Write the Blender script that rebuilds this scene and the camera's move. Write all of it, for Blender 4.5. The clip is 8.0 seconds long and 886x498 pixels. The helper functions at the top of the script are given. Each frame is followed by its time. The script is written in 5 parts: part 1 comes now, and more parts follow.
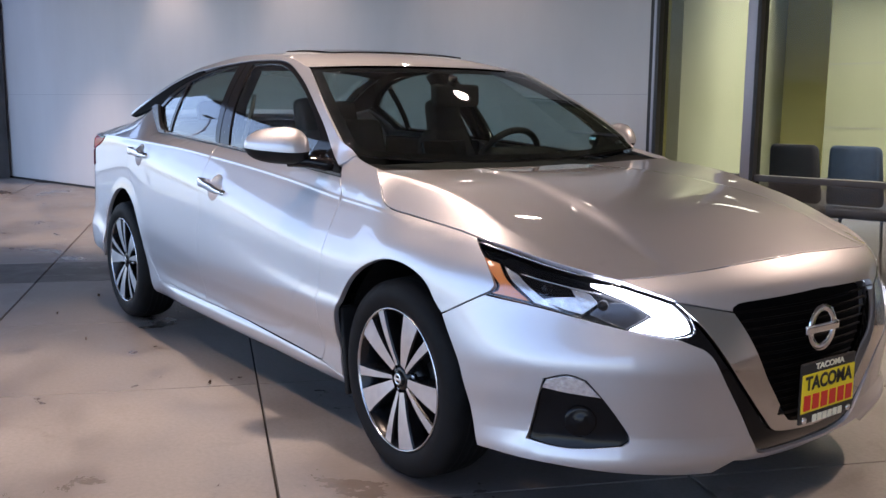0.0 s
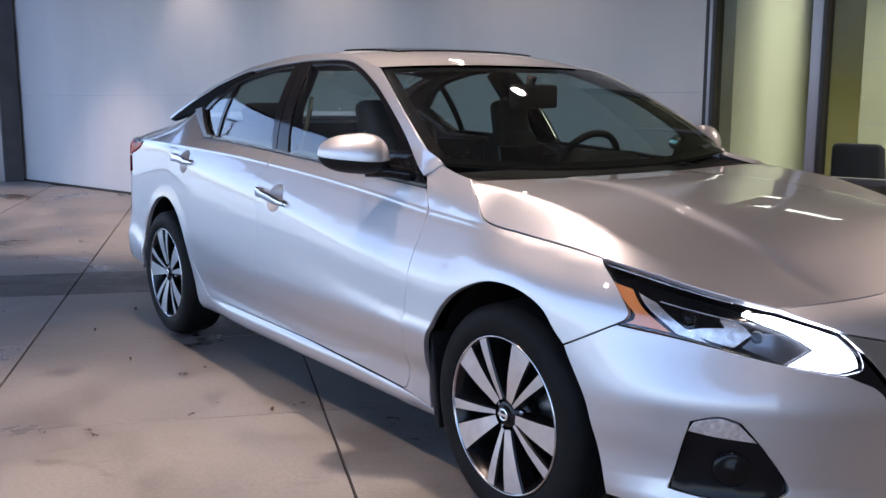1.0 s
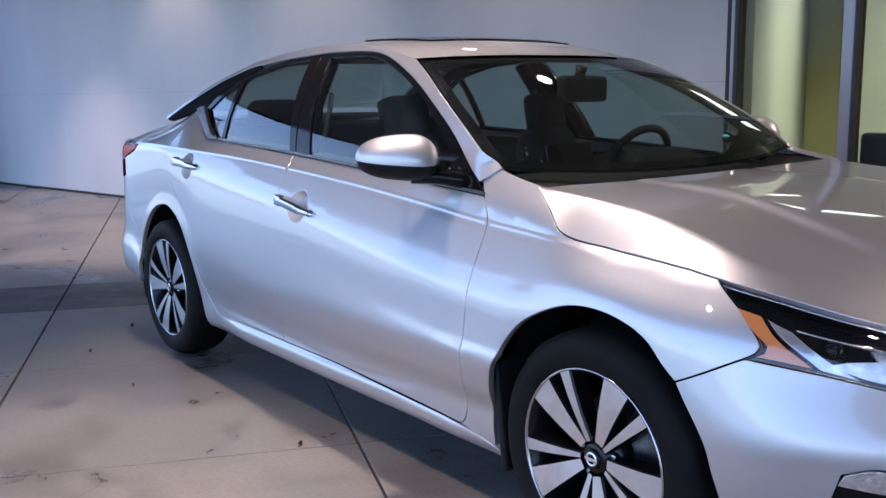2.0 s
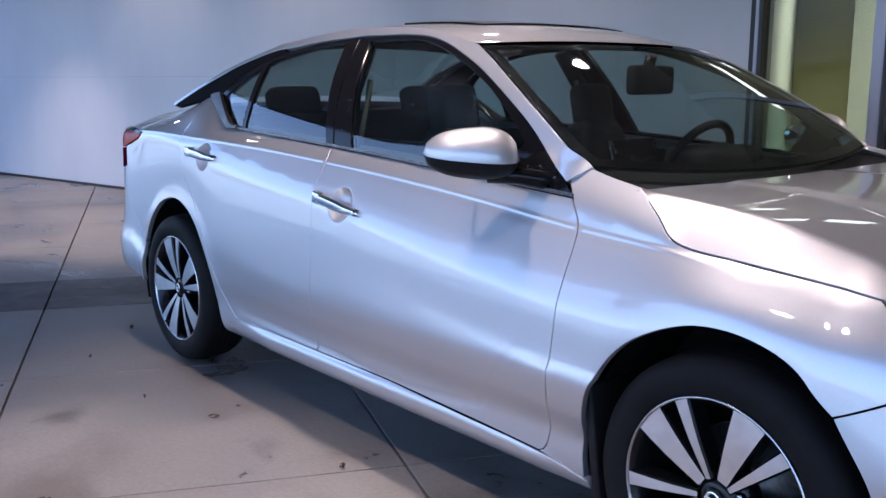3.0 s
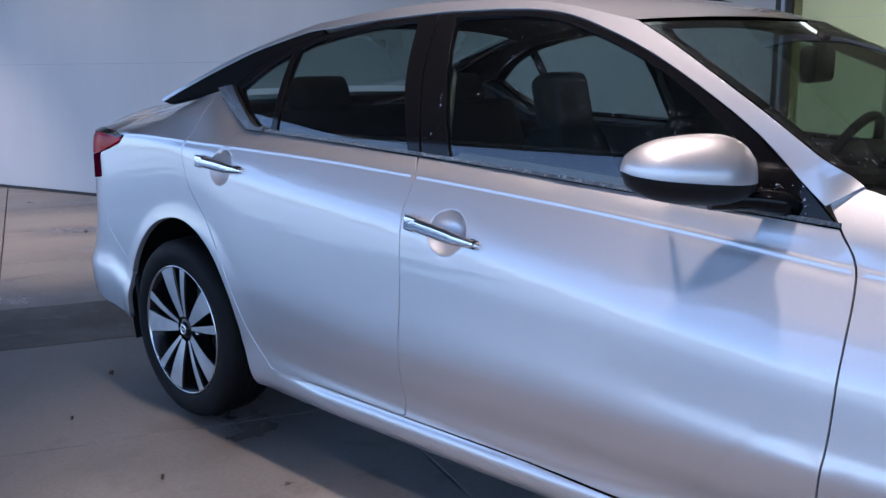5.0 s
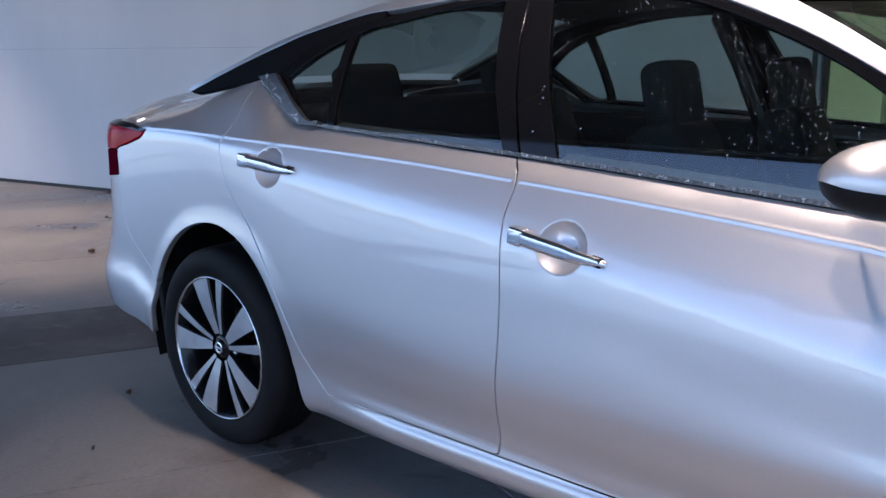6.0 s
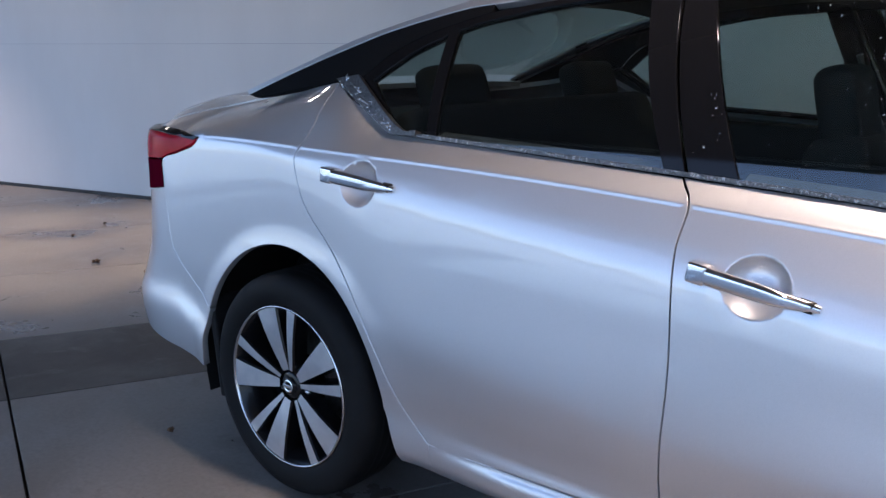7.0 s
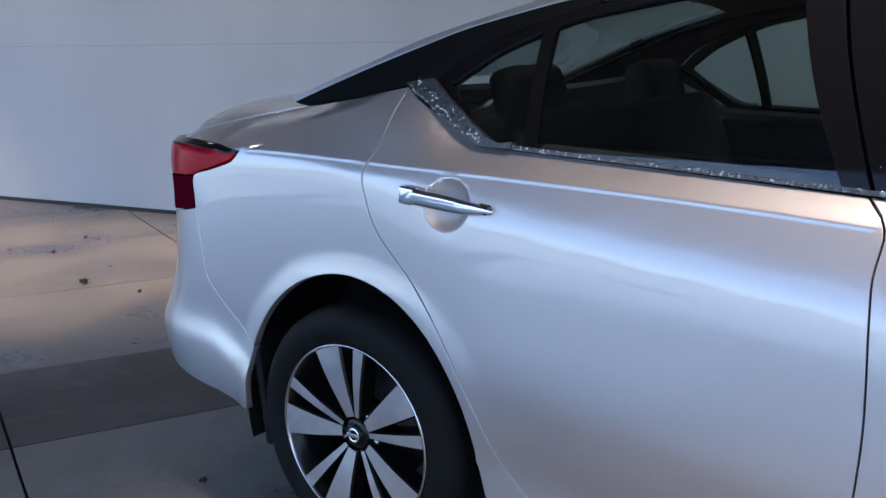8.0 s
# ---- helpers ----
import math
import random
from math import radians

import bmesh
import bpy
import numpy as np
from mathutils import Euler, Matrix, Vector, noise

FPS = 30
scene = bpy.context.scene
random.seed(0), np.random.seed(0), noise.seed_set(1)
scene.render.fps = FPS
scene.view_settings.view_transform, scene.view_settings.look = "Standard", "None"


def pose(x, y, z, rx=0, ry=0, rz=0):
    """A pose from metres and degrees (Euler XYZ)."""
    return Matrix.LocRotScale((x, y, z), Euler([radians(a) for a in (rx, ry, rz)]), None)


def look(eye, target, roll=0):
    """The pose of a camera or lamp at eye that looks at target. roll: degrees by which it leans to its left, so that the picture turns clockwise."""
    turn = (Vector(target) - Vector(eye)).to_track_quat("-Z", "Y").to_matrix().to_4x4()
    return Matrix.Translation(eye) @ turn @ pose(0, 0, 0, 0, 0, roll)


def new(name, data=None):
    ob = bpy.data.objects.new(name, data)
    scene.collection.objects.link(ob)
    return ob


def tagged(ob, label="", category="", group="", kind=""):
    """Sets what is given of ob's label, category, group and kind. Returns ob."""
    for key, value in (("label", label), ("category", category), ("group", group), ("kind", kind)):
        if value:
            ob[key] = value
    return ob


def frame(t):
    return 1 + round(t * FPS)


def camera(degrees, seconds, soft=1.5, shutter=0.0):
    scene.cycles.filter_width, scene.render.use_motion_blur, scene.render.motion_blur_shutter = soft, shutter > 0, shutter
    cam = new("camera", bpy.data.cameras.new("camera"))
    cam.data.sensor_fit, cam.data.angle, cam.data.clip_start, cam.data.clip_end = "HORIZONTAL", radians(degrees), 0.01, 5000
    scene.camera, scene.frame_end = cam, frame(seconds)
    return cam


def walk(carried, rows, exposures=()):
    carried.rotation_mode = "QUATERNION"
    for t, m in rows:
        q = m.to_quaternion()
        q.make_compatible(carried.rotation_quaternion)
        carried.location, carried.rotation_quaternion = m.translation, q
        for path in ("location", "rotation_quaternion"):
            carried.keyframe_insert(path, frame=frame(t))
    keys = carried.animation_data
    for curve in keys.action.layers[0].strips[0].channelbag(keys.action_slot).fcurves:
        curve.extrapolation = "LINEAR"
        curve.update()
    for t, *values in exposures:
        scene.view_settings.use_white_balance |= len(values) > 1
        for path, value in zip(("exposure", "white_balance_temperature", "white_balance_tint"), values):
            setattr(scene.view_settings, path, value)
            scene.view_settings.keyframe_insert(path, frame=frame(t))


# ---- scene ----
cam = camera(50.8, 8.0)
PATH = [
    (0, (2.474, -2.526, 1.232), (0.878, -1.362, 0.921), 0.4),
    (0.5, (2.241, -2.574, 1.242), (0.637, -1.421, 0.928), 0.4),
    (1, (2.03, -2.59, 1.251), (0.43, -1.432, 0.934), 0.0),
    (1.5, (1.8, -2.565, 1.254), (0.211, -1.394, 0.93), -0.2),
    (1.7, (1.704, -2.559, 1.26), (0.124, -1.377, 0.934), -0.6),
    (2.8, (1.197, -2.598, 1.258), (-0.328, -1.354, 0.902), -0.1),
    (3, (1.118, -2.622, 1.257), (-0.395, -1.362, 0.903), 0.1),
    (3.5, (0.877, -2.605, 1.258), (-0.602, -1.308, 0.898), 0.3),
    (4, (0.642, -2.589, 1.272), (-0.804, -1.26, 0.898), -0.3),
    (4.5, (0.391, -2.616, 1.27), (-1.007, -1.238, 0.887), -0.4),
    (4.7, (0.291, -2.611, 1.275), (-1.092, -1.218, 0.89), -0.5),
    (5.8, (-0.245, -2.566, 1.279), (-1.568, -1.124, 0.864), -0.4),
    (6, (-0.338, -2.564, 1.28), (-1.649, -1.113, 0.86), -0.4),
    (6.5, (-0.621, -2.57, 1.287), (-1.905, -1.095, 0.866), -0.9),
    (7, (-0.858, -2.549, 1.287), (-2.117, -1.055, 0.861), -0.0),
    (7.5, (-1.105, -2.507, 1.291), (-2.331, -0.984, 0.867), -0.8),
    (8, (-1.317, -2.492, 1.289), (-2.507, -0.943, 0.859), -0.6),
]
walk(cam, [(t, look(eye, target, roll)) for t, eye, target, roll in PATH],
     exposures=((0.0, 2.0, 6150, 22), (1.5, 1.93, 5700, 21), (3.5, 1.83, 5250, 22), (4.5, 1.69, 5250, 20), (6.0, 1.78, 5550, 19), (8.0, 1.83, 5750, 17)))

# ---- world and large lights ----
world = bpy.data.worlds.new("sky")
scene.world = world
world.use_nodes = True
sky = world.node_tree.nodes.new("ShaderNodeTexSky")
sky.sky_type, sky.sun_disc, sky.sun_elevation, sky.sun_rotation = "NISHITA", False, radians(40), radians(0)
sky.air_density, sky.dust_density = 1.0, 2.0
world.node_tree.links.new(sky.outputs[0], world.node_tree.nodes["Background"].inputs[0])
world.node_tree.nodes["Background"].inputs[1].default_value = 0.15
sun = new("sun", bpy.data.lights.new("sun", "SUN"))
sun.data.energy, sun.data.angle, sun.data.color = 0.7, radians(15), (1.0, 0.97, 0.93)
sun.matrix_world = look((0, 0, 20), (0.0, -24.0, 0))


def downlight(x, y, watts, spread):
    lamp = new("lamp", bpy.data.lights.new("lamp", "SPOT"))
    lamp.data.energy, lamp.data.color, lamp.data.spot_size, lamp.data.spot_blend = watts, (1.0, 0.76, 0.54), radians(spread), 0.75
    lamp.data.shadow_soft_size = 0.07
    lamp.location = (x, y, 3.36)


# The lamp at (2.2, -1.2) is added to brighten the bumper corner and nose.
DOWNLIGHTS = [(-1.2, -0.85, 118, 80), (-1.95, 1.75, 26, 84), (-0.8, -2.4, 110, 70), (2.2, -1.2, 60, 80), (1.1, 3.1, 150, 140), (-6.7, 0.35, 150, 62), (-10.2, -0.2, 130, 86), (-6.38, 1.72, 16, 92), (-4.04, 2.22, 14, 92), (-8.73, 1.22, 18, 92)]
for x, y, watts, spread in DOWNLIGHTS:
    downlight(x, y, watts, spread)
OFFICE = [(-3.0, 6.0), (-5.6, 8.6)]
lamp = new("office_lamp", bpy.data.lights.new("office_lamp", "AREA"))
lamp.data.shape, lamp.data.size, lamp.data.size_y, lamp.data.energy, lamp.data.color = "RECTANGLE", 6.0, 4.0, 210, (1.0, 0.92, 0.68)
lamp.data.spread = radians(130)
lamp.location = (-3.4, 7.2, 3.34)

# ---- materials ----
def material(name, color, rough=0.5, metal=0.0, **more):
    m = bpy.data.materials.new(name)
    m.use_nodes = True
    b = m.node_tree.nodes["Principled BSDF"]
    b.inputs["Base Color"].default_value = (*color, 1)
    b.inputs["Roughness"].default_value, b.inputs["Metallic"].default_value = rough, metal
    for key, value in more.items():
        b.inputs[key.replace("_", " ")].default_value = value
    return m


def node(m, kind, **inputs):
    n = m.node_tree.nodes.new(kind)
    for key, value in inputs.items():
        n.inputs[key.replace("_", " ")].default_value = value
    return n


def wire(m, a, b):
    m.node_tree.links.new(a, b)


def mottled(m, colors, scale, detail=6.0, rough=None, bump=0.0, bump_scale=None, stretch=(1, 1, 1), second=None):
    """Lets the colour, the roughness and the relief of a material wander with noise at two scales."""
    b = m.node_tree.nodes["Principled BSDF"]
    where = m.node_tree.nodes.new("ShaderNodeTexCoord")
    place = m.node_tree.nodes.new("ShaderNodeMapping")
    place.inputs["Scale"].default_value = stretch
    wire(m, where.outputs["Object"], place.inputs["Vector"])
    big = node(m, "ShaderNodeTexNoise", Scale=scale, Detail=detail, Roughness=0.6)
    wire(m, place.outputs[0], big.inputs["Vector"])
    ramp = m.node_tree.nodes.new("ShaderNodeValToRGB")
    ramp.color_ramp.elements[0].position, ramp.color_ramp.elements[1].position = 0.33, 0.68
    ramp.color_ramp.elements[0].color, ramp.color_ramp.elements[1].color = (*colors[0], 1), (*colors[1], 1)
    wire(m, big.outputs[0], ramp.inputs[0])
    out = ramp.outputs[0]
    fine = node(m, "ShaderNodeTexNoise", Scale=bump_scale or scale * 14, Detail=5.0, Roughness=0.65)
    wire(m, place.outputs[0], fine.inputs["Vector"])
    if second:
        mix = m.node_tree.nodes.new("ShaderNodeMixRGB")
        mix.blend_type = "MULTIPLY"
        mix.inputs[0].default_value = second
        wire(m, out, mix.inputs[1])
        wire(m, fine.outputs[0], mix.inputs[2])
        gain = m.node_tree.nodes.new("ShaderNodeMixRGB")
        gain.blend_type = "MULTIPLY"
        gain.inputs[0].default_value = 1.0
        gain.inputs[2].default_value = (1 + second * 0.9,) * 3 + (1,)
        wire(m, mix.outputs[0], gain.inputs[1])
        out = gain.outputs[0]
    wire(m, out, b.inputs["Base Color"])
    if rough:
        r = m.node_tree.nodes.new("ShaderNodeMapRange")
        r.inputs["From Min"].default_value, r.inputs["From Max"].default_value = 0.3, 0.7
        r.inputs["To Min"].default_value, r.inputs["To Max"].default_value = rough
        wire(m, big.outputs[0], r.inputs["Value"])
        wire(m, r.outputs[0], b.inputs["Roughness"])
    if bump:
        n = node(m, "ShaderNodeBump", Strength=bump, Distance=0.002)
        wire(m, fine.outputs[0], n.inputs["Height"])
        wire(m, n.outputs[0], b.inputs["Normal"])
    return m


def pane(name, tint, gloss_tint=(1, 1, 1), ior=1.5):
    """Thin glass: tinted see-through, with a mirror-like gloss."""
    m = bpy.data.materials.new(name)
    m.use_nodes = True
    nodes = m.node_tree.nodes
    nodes.remove(nodes["Principled BSDF"])
    clear, gloss, mix = nodes.new("ShaderNodeBsdfTransparent"), nodes.new("ShaderNodeBsdfGlossy"), nodes.new("ShaderNodeMixShader")
    clear.inputs["Color"].default_value, gloss.inputs["Color"].default_value = (*tint, 1), (*gloss_tint, 1)
    gloss.inputs["Roughness"].default_value = 0.015
    f = nodes.new("ShaderNodeLayerWeight")
    f.inputs["Blend"].default_value = 0.5
    steep, lift = nodes.new("ShaderNodeMath"), nodes.new("ShaderNodeMath")
    steep.operation, steep.inputs[1].default_value = "POWER", 4.0
    lift.operation, lift.inputs[1].default_value, lift.inputs[2].default_value = "MULTIPLY_ADD", 0.9, ((ior - 1) / (ior + 1)) ** 2 * 1.6
    lift.use_clamp = True
    wire(m, f.outputs["Facing"], steep.inputs[0])
    wire(m, steep.outputs[0], lift.inputs[0])
    wire(m, lift.outputs[0], mix.inputs[0])
    wire(m, clear.outputs[0], mix.inputs[1])
    wire(m, gloss.outputs[0], mix.inputs[2])
    wire(m, mix.outputs[0], nodes["Material Output"].inputs[0])
    return m


def glowing(name, color, strength):
    m = material(name, (0.8, 0.8, 0.8), 0.4)
    b = m.node_tree.nodes["Principled BSDF"]
    b.inputs["Emission Color"].default_value = (*color, 1)
    b.inputs["Emission Strength"].default_value = strength
    return m


PAINT = material("silver_paint", (0.54, 0.54, 0.56), 0.48, 0.84, Coat_Weight=1.0, Coat_IOR=1.8, Coat_Roughness=0.02)
mottled(PAINT, ((0.49, 0.49, 0.51), (0.57, 0.57, 0.59)), 900.0, 2.0)
BLACK_GLOSS = material("black_gloss", (0.006, 0.006, 0.007), 0.08, Specular_IOR_Level=0.18)
BLACK_PLASTIC = mottled(material("black_plastic", (0.012, 0.012, 0.013), 0.6, Specular_IOR_Level=0.2), ((0.006, 0.006, 0.0065), (0.011, 0.011, 0.0115)), 30.0, bump=0.2, bump_scale=900)
RUBBER = mottled(material("tyre_rubber", (0.02, 0.02, 0.021), 0.7, Specular_IOR_Level=0.1), ((0.006, 0.006, 0.0065), (0.012, 0.012, 0.0125)), 12.0, rough=(0.5, 0.75), bump=0.15, bump_scale=500)
GRILLE_BLACK = material("matt_grille_black", (0.003, 0.003, 0.0032), 0.7, Specular_IOR_Level=0.06)
TRIM_CHROME = material("polished_trim", (0.62, 0.61, 0.60), 0.10, 1.0)
CHROME = material("chrome", (0.82, 0.82, 0.83), 0.08, 1.0)
SATIN = material("satin_chrome", (0.42, 0.42, 0.43), 0.2, 1.0)
DARK_CHROME = material("dark_chrome", (0.22, 0.22, 0.23), 0.22, 1.0)
WET_TRIM = mottled(material("wet_dark_trim", (0.16, 0.16, 0.165), 0.3, 0.7), ((0.03, 0.03, 0.032), (0.12, 0.12, 0.125)), 160.0, bump=0.5, bump_scale=330)
MACHINED = mottled(material("machined_alloy", (0.72, 0.72, 0.73), 0.3, 0.9), ((0.64, 0.64, 0.66), (0.72, 0.72, 0.73)), 25.0, 1.0, rough=(0.28, 0.36))
ALLOY_BLACK = material("black_alloy", (0.006, 0.006, 0.007), 0.25, Specular_IOR_Level=0.3)
BRAKE = mottled(material("brake_iron", (0.12, 0.11, 0.10), 0.45, 0.9), ((0.08, 0.075, 0.07), (0.16, 0.15, 0.14)), 40.0)
GLASS_CAR = pane("green_tinted_glass", (0.58, 0.69, 0.66), ior=1.5)
GLASS_REAR = pane("privacy_glass", (0.53, 0.62, 0.59), ior=1.5)
GLASS_LOW = pane("grey_lower_glass", (0.62, 0.63, 0.62), (0.9, 0.9, 0.9), ior=1.7)
GLASS_LENS = pane("clear_lens", (0.95, 0.96, 0.97), ior=1.45)
GLASS_WINDOW = pane("window_glass", (0.86, 0.90, 0.86), (0.16, 0.16, 0.16), ior=1.4)
RED_LENS = mottled(material("red_lens", (0.42, 0.003, 0.012), 0.2, Specular_IOR_Level=0.06), ((0.30, 0.002, 0.010), (0.48, 0.006, 0.020)), 9.0, 2.0)
RED_DARK = material("smoked_red_lens", (0.075, 0.002, 0.010), 0.3, Specular_IOR_Level=0.0)
LAMP_FACETS = mottled(material("silvered_facets", (0.75, 0.75, 0.77), 0.22, 0.75), ((0.55, 0.55, 0.57), (0.85, 0.85, 0.87)), 55.0, bump=0.6, bump_scale=90)
CRYSTAL = mottled(material("crystal_facets", (0.9, 0.9, 0.92), 0.1, 0.9), ((0.55, 0.55, 0.57), (0.95, 0.95, 0.97)), 70.0, bump=1.0, bump_scale=120)
BLACK_SATIN = material("satin_black_trim", (0.008, 0.008, 0.009), 0.65, Specular_IOR_Level=0.02)
DARK_TRIM = mottled(material("dark_grey_trim", (0.06, 0.062, 0.07), 0.5), ((0.045, 0.047, 0.053), (0.065, 0.067, 0.075)), 3.0)
AMBER = material("amber_lens", (0.72, 0.25, 0.07), 0.3, Coat_Weight=1.0)
LED = glowing("running_light", (0.80, 0.88, 1.0), 3.0)
TRIM = mottled(material("cabin_plastic", (0.02, 0.02, 0.02), 0.65, Specular_IOR_Level=0.2), ((0.007, 0.007, 0.007), (0.014, 0.014, 0.014)), 20.0, bump=0.2, bump_scale=700)
CLOTH = mottled(material("charcoal_seat_cloth", (0.02, 0.02, 0.021), 0.9), ((0.006, 0.006, 0.0065), (0.012, 0.012, 0.0125)), 60.0, bump=0.4, bump_scale=600)
HEADLINER = mottled(material("grey_headliner", (0.10, 0.10, 0.095), 0.95), ((0.085, 0.085, 0.08), (0.11, 0.11, 0.105)), 80.0)
CONCRETE = mottled(material("damp_concrete", (0.3, 0.28, 0.26), 0.6), ((0.15, 0.137, 0.126), (0.22, 0.203, 0.188)), 1.1, rough=(0.35, 0.7), bump=0.25, bump_scale=60, second=0.45)
BAND = mottled(material("dark_concrete", (0.12, 0.115, 0.11), 0.6), ((0.030, 0.027, 0.024), (0.050, 0.045, 0.041)), 1.6, rough=(0.4, 0.7), bump=0.3, bump_scale=80, second=0.45)


def stained(m, dark, scale, amount):
    """Damp stains with soft uneven rims over a mottled floor: darker and glossier."""
    b = m.node_tree.nodes["Principled BSDF"]
    color, rough = b.inputs["Base Color"].links[0].from_socket, b.inputs["Roughness"].links[0].from_socket
    where = m.node_tree.nodes.new("ShaderNodeNewGeometry")
    mask = None
    for s, lo, hi in ((scale, 0.47, 0.64), (scale * 4.3, 0.55, 0.68)):
        n = node(m, "ShaderNodeTexNoise", Scale=s, Detail=8.0, Roughness=0.68, Distortion=0.6)
        wire(m, where.outputs["Position"], n.inputs["Vector"])
        r = m.node_tree.nodes.new("ShaderNodeMapRange")
        r.inputs["From Min"].default_value, r.inputs["From Max"].default_value = lo, hi
        wire(m, n.outputs[0], r.inputs["Value"])
        if mask:
            top = m.node_tree.nodes.new("ShaderNodeMath")
            top.operation = "MAXIMUM"
            wire(m, mask, top.inputs[0])
            wire(m, r.outputs[0], top.inputs[1])
            mask = top.outputs[0]
        else:
            mask = r.outputs[0]
    gain = m.node_tree.nodes.new("ShaderNodeMath")
    gain.operation, gain.inputs[1].default_value = "MULTIPLY", amount
    wire(m, mask, gain.inputs[0])
    mix = m.node_tree.nodes.new("ShaderNodeMixRGB")
    mix.blend_type = "MULTIPLY"
    mix.inputs[2].default_value = (*dark, 1)
    wire(m, gain.outputs[0], mix.inputs[0])
    wire(m, color, mix.inputs[1])
    wire(m, mix.outputs[0], b.inputs["Base Color"])
    wet = m.node_tree.nodes.new("ShaderNodeMath")
    wet.operation = "MULTIPLY_ADD"
    wet.inputs[1].default_value = -0.28
    wire(m, gain.outputs[0], wet.inputs[0])
    wire(m, rough, wet.inputs[2])
    wire(m, wet.outputs[0], b.inputs["Roughness"])


stained(CONCRETE, (0.50, 0.45, 0.42), 0.85, 0.95)
stained(BAND, (0.55, 0.52, 0.5), 1.4, 0.6)
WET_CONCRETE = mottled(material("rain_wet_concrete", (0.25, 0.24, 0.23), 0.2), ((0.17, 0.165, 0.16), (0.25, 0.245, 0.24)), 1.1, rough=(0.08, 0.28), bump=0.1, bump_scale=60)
JOINT = material("joint_filler", (0.02, 0.019, 0.018), 0.9)
ASPHALT = mottled(material("wet_concrete_lot", (0.3, 0.3, 0.3), 0.2), ((0.27, 0.27, 0.275), (0.34, 0.335, 0.33)), 2.0, rough=(0.1, 0.3), bump=0.15, bump_scale=90)
WALL = mottled(material("white_wall_panel", (0.62, 0.62, 0.63), 0.45), ((0.43, 0.43, 0.44), (0.53, 0.53, 0.54)), 0.5, bump=0.05, bump_scale=220, stretch=(1, 1, 0.35))
CEILING = mottled(material("canopy_plaster", (0.55, 0.52, 0.48), 0.8), ((0.24, 0.22, 0.195), (0.29, 0.265, 0.24)), 0.7)
ALU = material("grey_aluminium", (0.30, 0.30, 0.34), 0.4, 0.4)
GASKET = material("black_gasket", (0.01, 0.01, 0.011), 0.5)
OLIVE = mottled(material("olive_wall_paint", (0.33, 0.32, 0.10), 0.7), ((0.52, 0.49, 0.20), (0.58, 0.55, 0.24)), 0.8)
WHITE = mottled(material("white_painted_panel", (0.7, 0.7, 0.7), 0.6), ((0.66, 0.66, 0.66), (0.72, 0.72, 0.72)), 0.8)
CREAM = mottled(material("cream_painted_panel", (0.5, 0.51, 0.40), 0.6), ((0.29, 0.30, 0.23), (0.34, 0.35, 0.27)), 0.8)
CARPET = mottled(material("grey_carpet", (0.10, 0.10, 0.11), 0.95), ((0.08, 0.08, 0.09), (0.12, 0.12, 0.13)), 20.0, bump=0.5)
BLUE_CHAIR = mottled(material("blue_upholstery", (0.04, 0.07, 0.16), 0.85), ((0.08, 0.13, 0.24), (0.11, 0.17, 0.30)), 30.0, bump=0.3)
DARK_CHAIR = mottled(material("navy_upholstery", (0.012, 0.014, 0.022), 0.85), ((0.022, 0.026, 0.040), (0.034, 0.040, 0.060)), 30.0, bump=0.3)
LAMP_ON = glowing("lamp_lens", (1.0, 0.86, 0.68), 12.0)
OFFICE_ON = glowing("office_lamp_panel", (1.0, 0.93, 0.78), 1.2)
# Metallic share puts a bright glint into the drops that clear water lacks.
WATER = material("glinting_water", (0.85, 0.87, 0.9), 0.05, 0.3, Transmission_Weight=0.8, IOR=1.33)
SILL = mottled(material("dark_sill_trim", (0.04, 0.042, 0.046), 0.5), ((0.03, 0.032, 0.036), (0.05, 0.053, 0.058)), 40.0)
LEAF = mottled(material("dead_leaf", (0.10, 0.055, 0.025), 0.8), ((0.06, 0.03, 0.015), (0.13, 0.07, 0.03)), 60.0)
YELLOW = material("yellow_print", (0.85, 0.72, 0.02), 0.5)
REDINK = material("red_print", (0.65, 0.03, 0.02), 0.5)
BLACKINK = material("black_print", (0.015, 0.015, 0.015), 0.5)
PAPER = material("pale_paper", (0.75, 0.76, 0.62), 0.7)
for thing in (GLASS_CAR, GLASS_REAR, GLASS_LOW, GLASS_LENS, GLASS_WINDOW):
    thing.use_backface_culling = False


# ---- mesh helpers ----
def catmull(pts, step=0.02):
    """A smooth run of points through pts, in 2D or 3D, about step apart."""
    p = [Vector(q) for q in pts]
    if len(p) < 3:
        n = max(1, round((p[-1] - p[0]).length / step))
        return [p[0].lerp(p[-1], i / n) for i in range(n + 1)]
    p = [2 * p[0] - p[1]] + p + [2 * p[-1] - p[-2]]
    out = []
    for i in range(1, len(p) - 2):
        a, b, c, d = p[i - 1:i + 3]
        n = max(1, math.ceil((c - b).length / step))
        for j in range(n):
            t = j / n
            out.append(0.5 * ((2 * b) + (c - a) * t + (2 * a - 5 * b + 4 * c - d) * t * t + (3 * b - a - 3 * c + d) * t ** 3))
    return out + [p[-2]]


